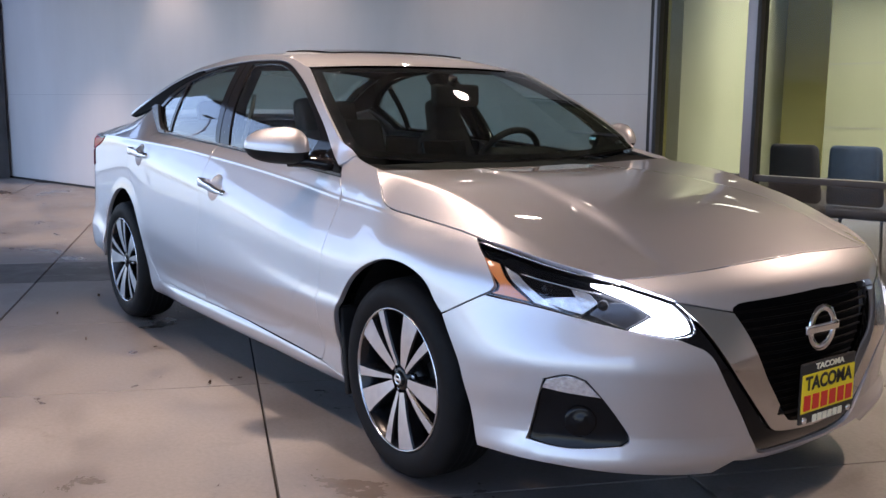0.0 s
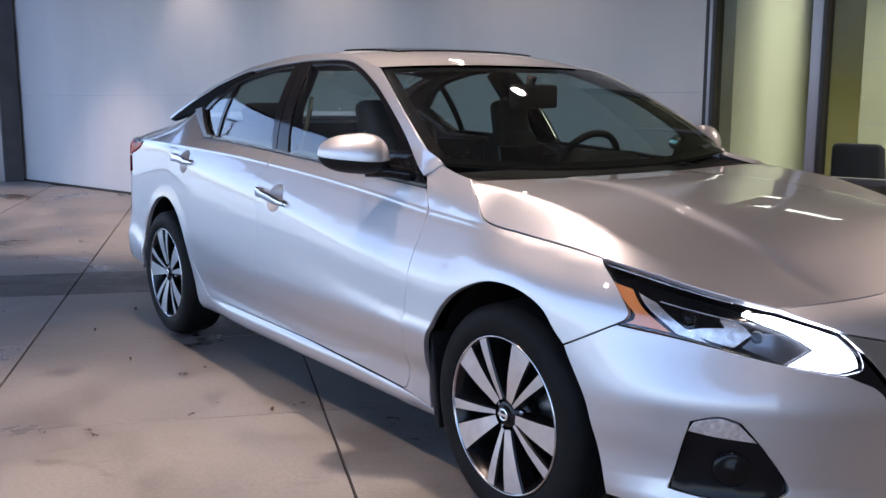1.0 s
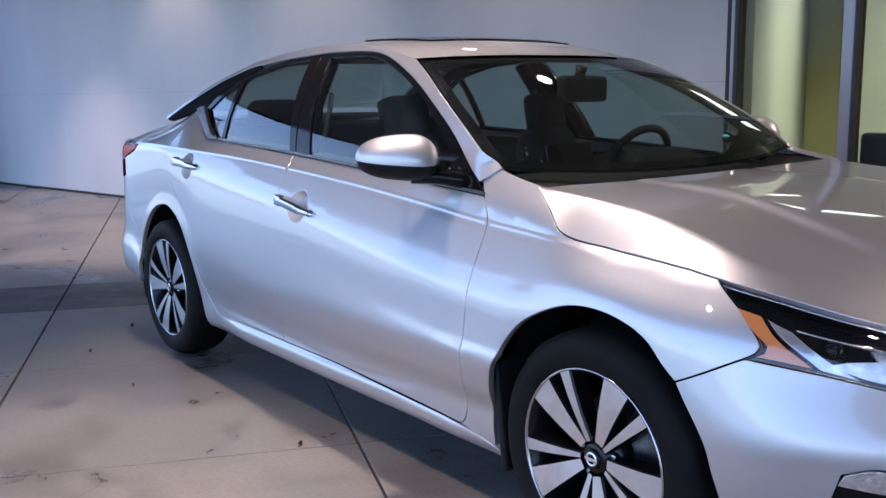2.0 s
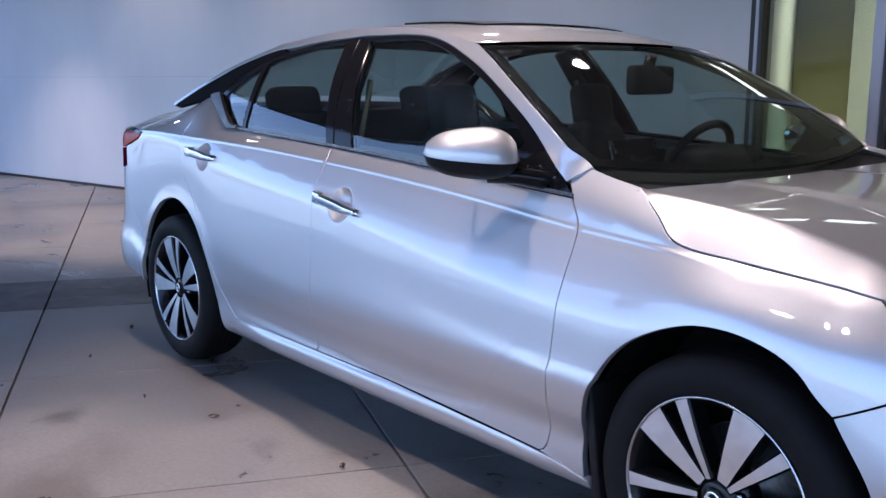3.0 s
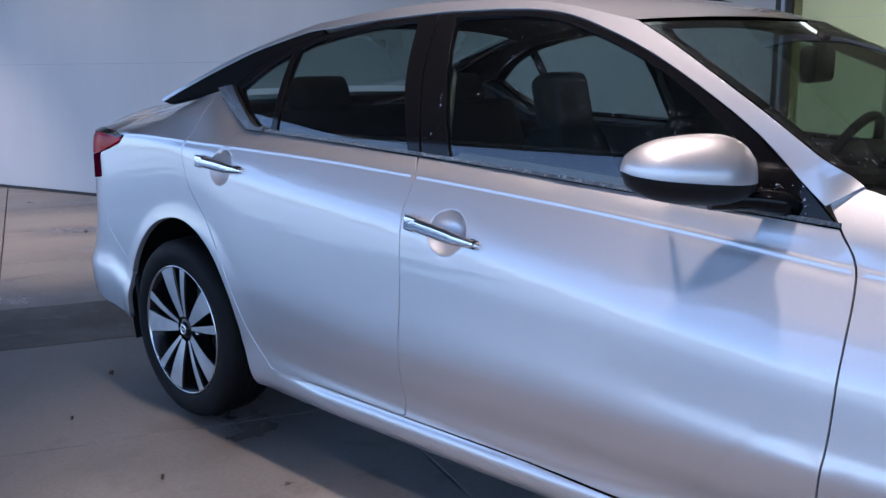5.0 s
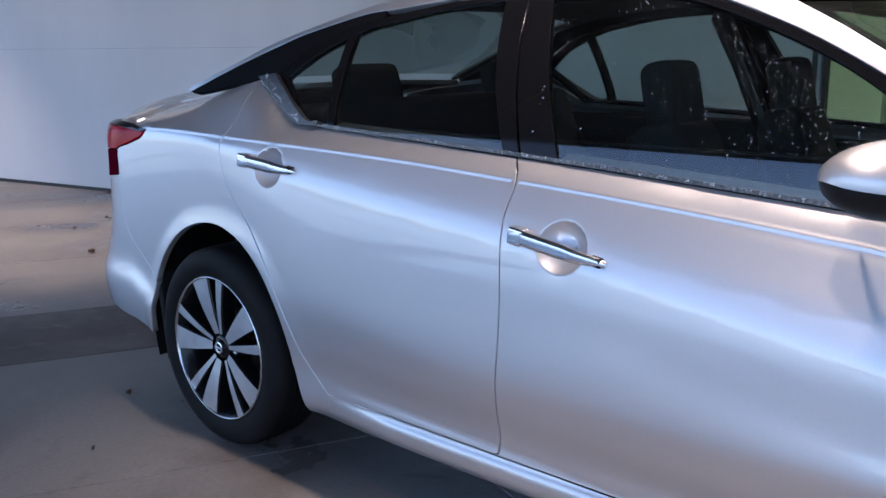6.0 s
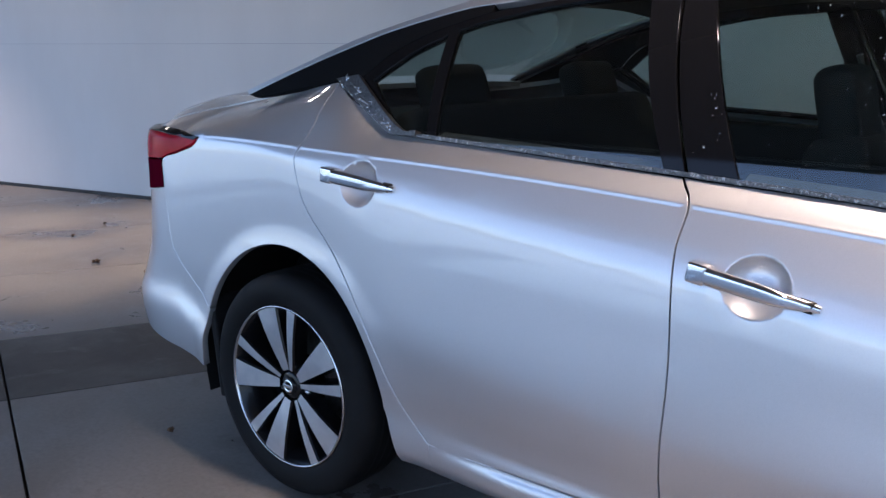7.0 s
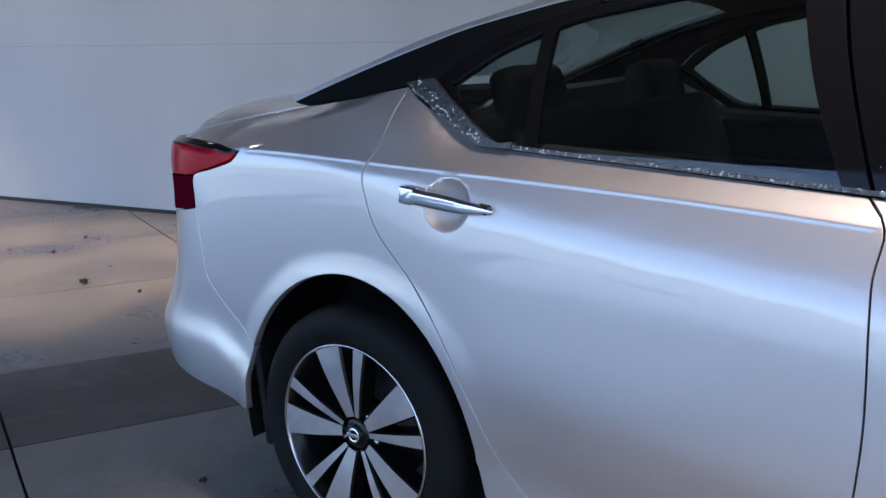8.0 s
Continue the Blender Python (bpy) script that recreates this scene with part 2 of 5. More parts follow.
def outline(*runs, step=0.02, gap=0.0027):
    """A closed 2D outline from smooth runs that meet at corners, drawn in by gap."""
    pts = []
    for run in runs:
        q = catmull(run, step)
        pts += q[:-1] if (Vector(q[-1]) - Vector(runs[(runs.index(run) + 1) % len(runs)][0])).length < 1e-6 else q
    area = sum(a.x * b.y - b.x * a.y for a, b in zip(pts, pts[1:] + pts[:1]))
    if area < 0:
        pts.reverse()
    out = []
    for i, b in enumerate(pts):
        a, c = pts[i - 1], pts[(i + 1) % len(pts)]
        e, f = (b - a), (c - b)
        e = e.normalized() if e.length > 1e-9 else f.normalized()
        f = f.normalized() if f.length > 1e-9 else e
        n = Vector((-e.y - f.y, e.x + f.x))
        n = n / max(0.5, n.length_squared / 2) if n.length > 1e-6 else Vector((-e.y, e.x))
        out.append(b + n * gap)
    return out


def mesh_of(name, verts, faces, normals=None, material=None):
    me = bpy.data.meshes.new(name)
    me.from_pydata([tuple(v) for v in verts], [], faces)
    me.update()
    me.shade_smooth()
    if normals:
        me.normals_split_custom_set_from_vertices([tuple(n) for n in normals])
    for m in material if isinstance(material, (list, tuple)) else [material]:
        if m:
            me.materials.append(m)
    return me


def child(name, me, parent, label=""):
    ob = new(name, me)
    ob.parent = parent
    return tagged(ob, label)


def part(name, bm, material, parent, label=""):
    """Links a bmesh as one mesh object under a thing or a part."""
    me = bpy.data.meshes.new(name)
    bm.to_mesh(me)
    bm.free()
    me.materials.append(material)
    return child(name, me, parent, label) if parent else tagged(new(name, me), label)


def surface_normal(f, a, b, e=0.004):
    p, q = Vector(f(a + e, b)) - Vector(f(a - e, b)), Vector(f(a, b + e)) - Vector(f(a, b - e))
    n = p.cross(q)
    return n.normalized() if n.length > 1e-12 else Vector((0, -1, 0))


def patch(f, border, grid=0.022, depth=0.022, lift=0.0, holes=(), extra=(), both=False, mirror=False):
    """A panel cut from the surface f(a, b) along a 2D border, with turned-in edges. Gives vertices, faces and normals.
    both: with its mirror image across the car's middle; mirror: the mirror image alone."""
    if both:  # the two halves meet without a gap
        border = [Vector((1.22 if p[0] > 1.214 else -4.38 if p[0] < -4.374 else p[0], 0.0 if -0.004 < p[1] < 0.02 else p[1])) for p in border]
    rings = [border, *holes]
    pts, edges = [], []
    for ring in rings:
        k = len(pts)
        pts += [Vector(p[:2]) for p in ring]
        edges += [(k + i, k + (i + 1) % len(ring)) for i in range(len(ring))]
    inside = []
    xs, ys = [p[0] for p in border], [p[1] for p in border]

    def within(p, ring):
        hit = False
        for i in range(len(ring)):
            a, b = ring[i - 1], ring[i]
            if (a[1] > p[1]) != (b[1] > p[1]) and p[0] < (b[0] - a[0]) * (p[1] - a[1]) / (b[1] - a[1]) + a[0]:
                hit = not hit
        return hit

    def near(p):
        return any((p[0] - q[0]) ** 2 + (p[1] - q[1]) ** 2 < (grid * 0.45) ** 2 for q in pts)
    row, y = 0, min(ys) + grid / 2
    while y < max(ys):
        x = min(xs) + grid / 2 * (row % 2)
        while x < max(xs):
            p = Vector((x, y))
            if within(p, border) and not any(within(p, h) for h in holes) and not near(p):
                inside.append(p)
            x += grid
        y += grid * 0.87
        row += 1
    if extra:
        extra = [q for q in extra if within(q, border) and not any((q[0] - p[0]) ** 2 + (q[1] - p[1]) ** 2 < 2.5e-5 for p in pts)]
        inside = [p for p in inside if not any((p - Vector(q)).length < grid * 0.75 for q in extra)] + [Vector(q) for q in extra]
    from mathutils.geometry import delaunay_2d_cdt
    v2, _, fc, _, _, _ = delaunay_2d_cdt(pts + inside, edges, [], 2, 1e-7)
    faces2 = []
    for t in fc:
        c = sum((v2[i] for i in t), Vector((0, 0))) / len(t)
        if within(c, border) and not any(within(c, h) for h in holes):
            faces2.append(list(t))
    nrm = [surface_normal(f, p.x, p.y) for p in v2]
    pos = [Vector(f(p.x, p.y)) for p in v2]
    # outward: away from the car's axis
    flip = sum((n.dot(Vector((0.0 if abs(q.y) > 0.3 else (q.x + 1.4), q.y, (q.z - 0.6) * 0.8))) for n, q in zip(nrm, pos))) < 0
    if flip:
        nrm = [-n for n in nrm]
    pos = [p + n * lift for p, n in zip(pos, nrm)]
    good = []
    for t in faces2:
        a, b, c = (pos[i] for i in t[:3])
        if (b - a).cross(c - a).dot(nrm[t[0]]) < 0:
            t = t[::-1]
        good.append(t)
    verts, norms, faces = list(pos), list(nrm), list(good)
    if depth:
        count = {}
        for t in good:
            for i in range(len(t)):
                e = (t[i], t[(i + 1) % len(t)])
                count[e] = 1
        rim = [e for e in count if (e[1], e[0]) not in count and not (both and abs(pos[e[0]].y) < 1e-4 and abs(pos[e[1]].y) < 1e-4)]
        low, off = {}, {}
        for a, b in rim:
            d = (pos[b] - pos[a])
            o = d.cross(nrm[a])
            for i in (a, b):
                off[i] = off.get(i, Vector()) + (o.normalized() if o.length > 1e-9 else o)
        for i, o in off.items():
            o = o.normalized() if o.length > 1e-9 else nrm[i]
            low[i] = (len(verts), len(verts) + 1)
            verts += [pos[i] - nrm[i] * 0.003 + o * 0.001, pos[i] - nrm[i] * depth]
            norms += [(o + nrm[i] * 0.2).normalized(), o]
        for a, b in rim:
            faces += [[b, a, low[a][0], low[b][0]], [low[b][0], low[a][0], low[a][1], low[b][1]]]
    if mirror or both:
        mv = [Vector((v.x, -v.y, v.z)) for v in verts]
        mn = [Vector((n.x, -n.y, n.z)) for n in norms]
        mf = [f[::-1] for f in faces]
        if mirror:
            return mv, mf, mn
        k = len(verts)
        return verts + mv, faces + [[i + k for i in f] for f in mf], norms + mn
    return verts, faces, norms


def grid_faces(n, m, close=False):
    return [[i * m + j, i * m + (j + 1) % m, (i + 1) * m + (j + 1) % m, (i + 1) * m + j] for i in range(n - 1) for j in range(m if close else m - 1)]


def sheet(f, n, m, a=(0, 1), b=(0, 1), depth=0.0, up=(0, 0, 1), lift=0.0):
    """A grid of the surface f(a, b), with edges turned in by depth."""
    ab = [(a[0] + (a[1] - a[0]) * i / (n - 1), b[0] + (b[1] - b[0]) * j / (m - 1)) for i in range(n) for j in range(m)]
    verts = [Vector(f(*q)) for q in ab]
    norms = [surface_normal(f, *q, 0.003) for q in ab]
    faces = grid_faces(n, m)
    if sum(x.dot(Vector(up)) for x in norms) < 0:
        norms = [-x for x in norms]
    p, q, r = (verts[i] for i in faces[len(faces) // 2][:3])
    if (q - p).cross(r - p).dot(norms[faces[len(faces) // 2][0]]) < 0:
        faces = [x[::-1] for x in faces]
    verts = [v + x * lift for v, x in zip(verts, norms)]
    if depth:
        loop = [j for j in range(m)] + [i * m + m - 1 for i in range(1, n)] + [(n - 1) * m + j for j in range(m - 2, -1, -1)] + [i * m for i in range(n - 2, 0, -1)]
        k, c = len(verts), sum(verts, Vector()) / len(verts)
        low = [verts[i] - norms[i] * depth for i in loop]
        out = [(verts[i] - c).normalized() for i in loop]
        verts += [verts[i].copy() - norms[i] * 0.002 for i in loop] + low
        norms += out + out
        L = len(loop)
        for i in range(L):
            j = (i + 1) % L
            faces += [[loop[i], loop[j], k + j, k + i], [k + i, k + j, k + L + j, k + L + i]]
    return verts, faces, norms


def tube(points, radius, sides=10, cap=True):
    """A round bar along points; radius may be a list."""
    pts = [Vector(p) for p in points]
    bm = bmesh.new()
    rings = []
    ref = Vector((0, 0, 1))
    for i, p in enumerate(pts):
        d = (pts[min(i + 1, len(pts) - 1)] - pts[max(i - 1, 0)]).normalized()
        u = d.cross(ref if abs(d.z) < 0.95 else Vector((1, 0, 0))).normalized()
        w = u.cross(d)
        r = radius[i] if isinstance(radius, (list, tuple)) else radius
        rings.append([bm.verts.new(p + r * (u * math.cos(2 * math.pi * k / sides) + w * math.sin(2 * math.pi * k / sides))) for k in range(sides)])
    for a, b in zip(rings, rings[1:]):
        for k in range(sides):
            bm.faces.new((a[k], a[(k + 1) % sides], b[(k + 1) % sides], b[k]))
    if cap:
        bm.faces.new(rings[0][::-1])
        bm.faces.new(rings[-1])
    bmesh.ops.recalc_face_normals(bm, faces=bm.faces)
    for f in bm.faces:
        f.smooth = len(f.verts) == 4
    return bm


def box(x0, x1, y0, y1, z0, z1, bevel=0.0, seg=2):
    bm = bmesh.new()
    bmesh.ops.create_cube(bm, size=1, matrix=Matrix.Translation(((x0 + x1) / 2, (y0 + y1) / 2, (z0 + z1) / 2)) @ Matrix.Diagonal((x1 - x0, y1 - y0, z1 - z0, 1)))
    if bevel:
        bmesh.ops.bevel(bm, geom=bm.edges[:], offset=bevel, segments=seg, profile=0.6, affect="EDGES")
        for f in bm.faces:
            f.smooth = True
    return bm


def lathe(profile, sides=64):
    """A turned body about the y axis from (radius, y) pairs."""
    bm = bmesh.new()
    rings = [[bm.verts.new((r * math.cos(2 * math.pi * k / sides), y, r * math.sin(2 * math.pi * k / sides))) for k in range(sides)] for r, y in profile]
    for a, b in zip(rings, rings[1:]):
        for k in range(sides):
            bm.faces.new((a[k], a[(k + 1) % sides], b[(k + 1) % sides], b[k]))
    bmesh.ops.recalc_face_normals(bm, faces=bm.faces)
    for f in bm.faces:
        f.smooth = True
    return bm


def moved(bm, m):
    bmesh.ops.transform(bm, matrix=m, verts=bm.verts)
    return bm


def joined(*bms):
    out = bmesh.new()
    for b in bms:
        me = bpy.data.meshes.new("piece")
        b.to_mesh(me)
        b.free()
        out.from_mesh(me)
        bpy.data.meshes.remove(me)
    return out


def spl(*p):
    """A smooth curve v(x) through (x, v) pairs in rising x, held level past its ends."""
    xs, vs = [a for a, b in p], [b for a, b in p]
    n = len(xs)
    d = [(vs[i + 1] - vs[i]) / (xs[i + 1] - xs[i]) for i in range(n - 1)]
    m = [d[0]] + [0.0 if d[i - 1] * d[i] <= 0 else 2 * d[i - 1] * d[i] / (d[i - 1] + d[i]) for i in range(1, n - 1)] + [d[-1]]

    def f(x):
        if x <= xs[0]:
            return vs[0]
        if x >= xs[-1]:
            return vs[-1]
        i = 0
        while x > xs[i + 1]:
            i += 1
        h = xs[i + 1] - xs[i]
        t = (x - xs[i]) / h
        return vs[i] * (1 + 2 * t) * (1 - t) ** 2 + m[i] * h * t * (1 - t) ** 2 + vs[i + 1] * t * t * (3 - 2 * t) + m[i + 1] * h * t * t * (t - 1)
    return f


# The car's skin: its long axis is x (nose at +0.95, front axle at 0, rear axle at -2.825), z up.
CREASE_Z = spl((-3.5, 1.005), (-3.156, 1.026), (-2.53, 1.015), (-2.07, 1.002), (-1.69, 0.983), (-1.24, 0.955), (-0.84, 0.922), (-0.5, 0.888), (-0.19, 0.868), (0.0, 0.85), (0.3, 0.82))
CREASE_Y = spl((-3.5, 0.835), (-2.8, 0.864), (-1.69, 0.846), (-0.5, 0.828), (-0.19, 0.830), (0.3, 0.822))
BELT_Z = spl((-3.8, 1.02), (-3.55, 1.065), (-3.25, 1.12), (-3.0, 1.165), (-2.79, 1.19), (-2.54, 1.062), (-1.69, 1.026), (-1.0, 0.987), (-0.54, 0.957), (-0.19, 0.885), (0.0, 0.867), (0.3, 0.838))
BELT_Y = spl((-3.8, 0.62), (-3.25, 0.60), (-3.0, 0.665), (-2.79, 0.71), (-2.58, 0.755), (-1.69, 0.79), (-0.54, 0.800), (-0.2, 0.824), (0.3, 0.80))
WIDE_Y = spl((-3.3, 0.872), (-2.95, 0.880), (-2.6, 0.892), (0.25, 0.895))
BULGE = spl((-3.3, 0.002), (-2.8, 0.009), (-2.4, 0.028), (0.2, 0.030))
SCALLOP = spl((-2.28, 0.335), (-1.95, 0.325), (-1.588, 0.315), (-1.222, 0.298), (-0.954, 0.315), (-0.804, 0.34), (-0.742, 0.398), (-0.656, 0.508), (-0.6, 0.56))  # pressed line low on the doors
SHELF = spl((-3.3, 0.012), (-2.95, 0.018), (-2.66, 0.036), (-2.38, 0.062), (-2.0, 0.088), (-1.66, 0.105), (-1.23, 0.135), (-0.8, 0.158), (-0.5, 0.160), (0.2, 0.12))  # height of the upward-facing band below the crease
FLARE_F, FLARE_R = (0.0, 0.33), (-2.825, 0.33)
CUPS = ((-1.492, 0.848), (-2.54, 0.942))  # dished hollows behind the door handles


def side_y(x, z):
    """Half width of the body side at (x, z)."""
    zc, yc, zb, yb = CREASE_Z(x), CREASE_Y(x), BELT_Z(x), BELT_Y(x)
    zb = max(zb, zc + 0.02)
    w = min(1.0, max(0.0, (x + 3.35) / 0.3)) * min(1.0, max(0.0, (0.0 - x) / 0.33))  # the crease fades at both ends
    w = w * w * (3 - 2 * w)
    z0, z1 = zc - 0.007, zc - 0.007 - SHELF(x)
    zw, y0 = max(0.52, z1 - 0.36), yc + 0.001 + 0.004 * (1 - w)
    h = z0 - z1
    y1 = y0 + 0.50 * h
    yw = max(y1 + BULGE(x), WIDE_Y(x))
    k = [(0.16, 0.80), (0.20, 0.845), (0.24, 0.874), (0.29, 0.882), (0.34, 0.885), (0.34 + 0.5 * (zw - 0.34), 0.885 + 0.66 * (yw - 0.885)), (zw, yw), (z1 - 0.17, y1 + 0.72 * (yw - y1)), (z1 - 0.04, y1 + 0.34 * (yw - y1)),
         (z1 + 0.25 * h, y0 + 0.388 * h), (z1 + 0.6 * h, y0 + 0.212 * h), (z0 - 0.1 * h, y0 + 0.055 * h), (z0, y0), (zc - 0.002, y0 - 0.0003),
         (zc + 0.002, yc - 0.003), (zc + (zb - zc) * 0.6, yc + (yb - yc) * 0.52), (zb, yb), (zb + 0.1, yb - 0.07)]
    y = spl(*k)(z)
    if w < 1 and x > -1:
        low = [p for p in k if p[0] <= zw]
        y = w * y + (1 - w) * spl(*low, (zb - 0.12, yw - 0.22 * (yw - yb)), (zb - 0.03, yw - 0.72 * (yw - yb)), (zb, yb), (zb + 0.1, yb - 0.07))(z)
    for cx, cz in (FLARE_F, FLARE_R):
        r = math.hypot(x - cx, z - cz)
        if r < 0.56:
            a = math.atan2(z - cz, x - cx)
            inner = math.cos(a) if cx < -1 else -math.cos(a)  # the side that faces the doors
            k = 0.34 - 0.12 * inner ** 2 if inner > 0 else 0.34 + (0.35 if cx > -1 else 0.02) * inner ** 2
            k *= 0.6 * (1 - 0.75 * max(0.0, inner) ** 2) if cx > -1 else 0.5
            t = min(1.0, max(0.0, (r - 0.40) / (0.12 if cx > -1 else 0.08)))
            y += max(0.0, 0.950 - y) * k * (1 - t * t * (3 - 2 * t)) * (1 if z < 0.72 else max(0.0, 1 - (z - 0.72) / 0.12))
    if -2.28 < x < -0.54 and z < SCALLOP(x) + 0.04:  # a shallow groove, below which the door flares out to the sill
        d = SCALLOP(x) - z
        y += (0.005 * max(0.0, min(1.0, (-0.95 - x) / 0.4)) * (1 - math.exp(-max(0.0, d) / 0.05)) - 0.0026 * math.exp(-(d / 0.013) ** 2)) * min(1.0, (-0.54 - x) / 0.22, (x + 2.28) / 0.3)
    if x < -3.10:  # the folded lower corner of the tail
        y += 0.012 * min(1.0, (-3.10 - x) / 0.16) * TAIL_FOLD(z + 0.42 * max(0.0, x + 3.42))
    for cx, cz in CUPS:
        d = math.hypot((x - cx) / 0.066, (z - cz) / 0.058)
        if d < 1:
            y -= 0.030 * (1 - d ** 3)
    return y


TAIL_FOLD = spl((0.30, -0.9), (0.455, 0.92), (0.475, 1.0), (0.49, 0.9), (0.545, 0.0), (0.575, -0.12), (0.68, 0.0))
NOSE_FOLD = spl((0.17, 0.014), (0.215, 0.0105), (0.272, -0.008), (0.292, -0.0125), (0.33, -0.0125), (0.44, -0.006), (0.488, 0.0015), (0.508, 0.0028), (0.56, 0.001), (0.62, 0.0))  # chin lip, hollow beside the fog lamps, brow above them
FRONT_X, REAR_X = 0.22, -3.38
NOSE_X = spl((0.15, 0.86), (0.25, 0.92), (0.4, 0.945), (0.55, 0.955), (0.70, 0.93), (0.78, 0.86), (0.84, 0.74))
NOSE_N = spl((0.2, 2.65), (0.45, 2.5), (0.68, 2.05), (0.85, 2.0))
TAIL_X = spl((0.2, -3.87), (0.33, -3.935), (0.47, -3.985), (0.55, -3.945), (0.66, -3.87), (0.85, -3.85), (1.0, -3.88), (1.09, -3.80))
TAIL_N = 2.5


def skin(u, z):
    """Point of the right-hand skin: u runs along x on the side, and round the corners to the middle at FRONT_X + 1 and REAR_X - 1."""
    if u > FRONT_X:
        a = min(1.0, u - FRONT_X) * math.pi / 2
        n, y = NOSE_N(z), side_y(FRONT_X, z)
        d = u - FRONT_X
        low = NOSE_FOLD(z - 0.03 * math.sin(min(1.0, d / 0.84) * math.pi)) * min(1.0, max(0.0, d - 0.07) / 0.18) * max(0.0, min(1.0, (0.90 - d) / 0.12))
        y += low
        return low * min(1.0, 1.6 * math.sin(a)) + FRONT_X + (NOSE_X(z) - FRONT_X) * math.sin(a) ** (2 / n), -y * max(0.0, math.cos(a)) ** (2 / n), z
    if u < REAR_X:
        a = min(1.0, REAR_X - u) * math.pi / 2
        return REAR_X + (TAIL_X(z) - REAR_X) * math.sin(a) ** (2 / TAIL_N), -side_y(REAR_X, z) * max(0.0, math.cos(a)) ** (2 / TAIL_N), z
    return u, -side_y(u, z), z


def glass_y(x, z):
    """Half width of the cabin's side at (x, z)."""
    return 0.795 - 0.21 * (z - 1.0) - 0.75 * max(0.0, z - 1.0) ** 2 - 0.012 * (x + 1.5) ** 2


def cabin(x, z):
    return x, -glass_y(x, z), z


def pillar(x, z):
    """The cabin's side, running into the fender at the foot of the windshield."""
    t = min(1.0, max(0.0, (x + 0.61) / 0.09))
    t = t * t * (3 - 2 * t)
    return x, -(glass_y(x, z) * (1 - t) + side_y(x, z) * t), z


# ---- the setting ----
WALL_P, WALL_D = Vector((-2.37, 3.03, 0)), Vector((1, 0.2125, 0)).normalized()
WALL_N = Vector((WALL_D.y, -WALL_D.x, 0))  # towards the car


def wall_box(s0, s1, o0, o1, z0, z1, bevel=0.0):
    turn = Matrix.Translation(WALL_P) @ Matrix.Rotation(math.atan2(WALL_D.y, WALL_D.x), 4, "Z")
    return moved(box(s0, s1, -o1, -o0, z0, z1, bevel), turn)


def setting(name, bm, mat, label, category):
    return tagged(part(name, bm, mat, None, label), category=category, kind="structure")


CEIL = 3.4
ground = setting("ground", box(-400, 400, -400, 400, -0.6, -0.13), ASPHALT, "pale wet concrete ground outside the canopy", "ground")
floor = setting("floor", box(-18, 12, -12.0, 4.2, -0.13, -0.02), JOINT, "damp concrete slab floor with dark joints under the canopy", "floor")
wall_back = setting("wall_back", wall_box(-11.6, -0.09, -0.25, 0.0, -0.02, CEIL), WALL, "smooth white panelled wall washed by lamps", "wall")
part("panel_joint", wall_box(-11.5, -0.1, 0.0, 0.0015, 1.30, 1.303), ALU, wall_back, "hairline joint between wall panels")
setting("baseboard", wall_box(-11.5, -0.1, 0.002, 0.012, 0.0, 0.03), GASKET, "thin black base strip at the wall's foot", "baseboard")
wall_side = setting("wall_side", box(-13.9, -13.55, -1.6, 0.62, -0.02, CEIL), WALL, "white metal-clad end wall with panel joints", "wall")
for z in (0.85, 1.75, 2.65):
    part("panel_joint", box(-13.55, -13.546, -1.6, 0.60, z, z + 0.02), ALU, wall_side, "dark joint between cladding panels")
setting("trim", box(-13.55, -13.45, 0.36, 0.62, -0.02, CEIL), DARK_TRIM, "dark grey corner trim of the end wall", "trim")
setting("ceiling", joined(box(-8.2, 7, -4.9, 13, CEIL, CEIL + 0.3), box(-12.4, -8.2, -1.7, 13, CEIL, CEIL + 0.3)), CEILING, "plain pale canopy ceiling with round downlights", "ceiling")
# Added out of view to keep sky light off the nose and floor.
setting("wall_light_block", box(4.7, 4.95, -2.2, 4.3, -0.02, CEIL), WALL, "added unseen pale wall that blocks sky light at the canopy end", "wall")
setting("wall_facade", wall_box(5.16, 9.0, -0.25, 0.0, -0.02, CEIL), WALL, "smooth white panelled wall beside the glazing", "wall")

# glazing: posts, sill rail, panes
window_1 = new("window_1")
tagged(window_1, "tall shopfront glazing in grey aluminium posts", "window", kind="structure")
for s in (-0.05, 0.735, 2.45, 4.0, 5.1):
    part("mullion", wall_box(s - 0.05 if s > 0 else s - 0.004, s + 0.020, -0.10, 0.03, 0.0, CEIL, 0.004), ALU, window_1, "grey aluminium mullion")
    part("gasket", wall_box(s + 0.021, s + 0.028, -0.09, 0.034, 0.0, CEIL), DARK_TRIM, window_1, "dark joint in the mullion")
    if s < 0:
        part("gasket", wall_box(s - 0.038, s - 0.005, -0.09, 0.016, 0.0, CEIL), GASKET, window_1, "black rubber gasket")
    part("gasket", wall_box(s + 0.0285, s + 0.05, -0.09, 0.036, 0.0, CEIL), GASKET, window_1, "black rubber gasket")
for a, b in ((0.002, 0.684), (0.787, 2.40), (2.502, 3.95), (4.052, 5.05)):
    part("transom", wall_box(a, b, -0.06, 0.02, 0.69, 0.735, 0.004), DARK_TRIM, window_1, "dark metal sill rail")
    part("kick_panel", wall_box(a, b, -0.035, -0.025, 0.0, 0.689), GLASS_LOW, window_1, "grey lower pane below the sill rail").visible_shadow = False
    g = part("pane", wall_box(a, b, -0.035, -0.025, 0.736, CEIL), GLASS_WINDOW, window_1, "clear window pane")
    g.visible_shadow = False

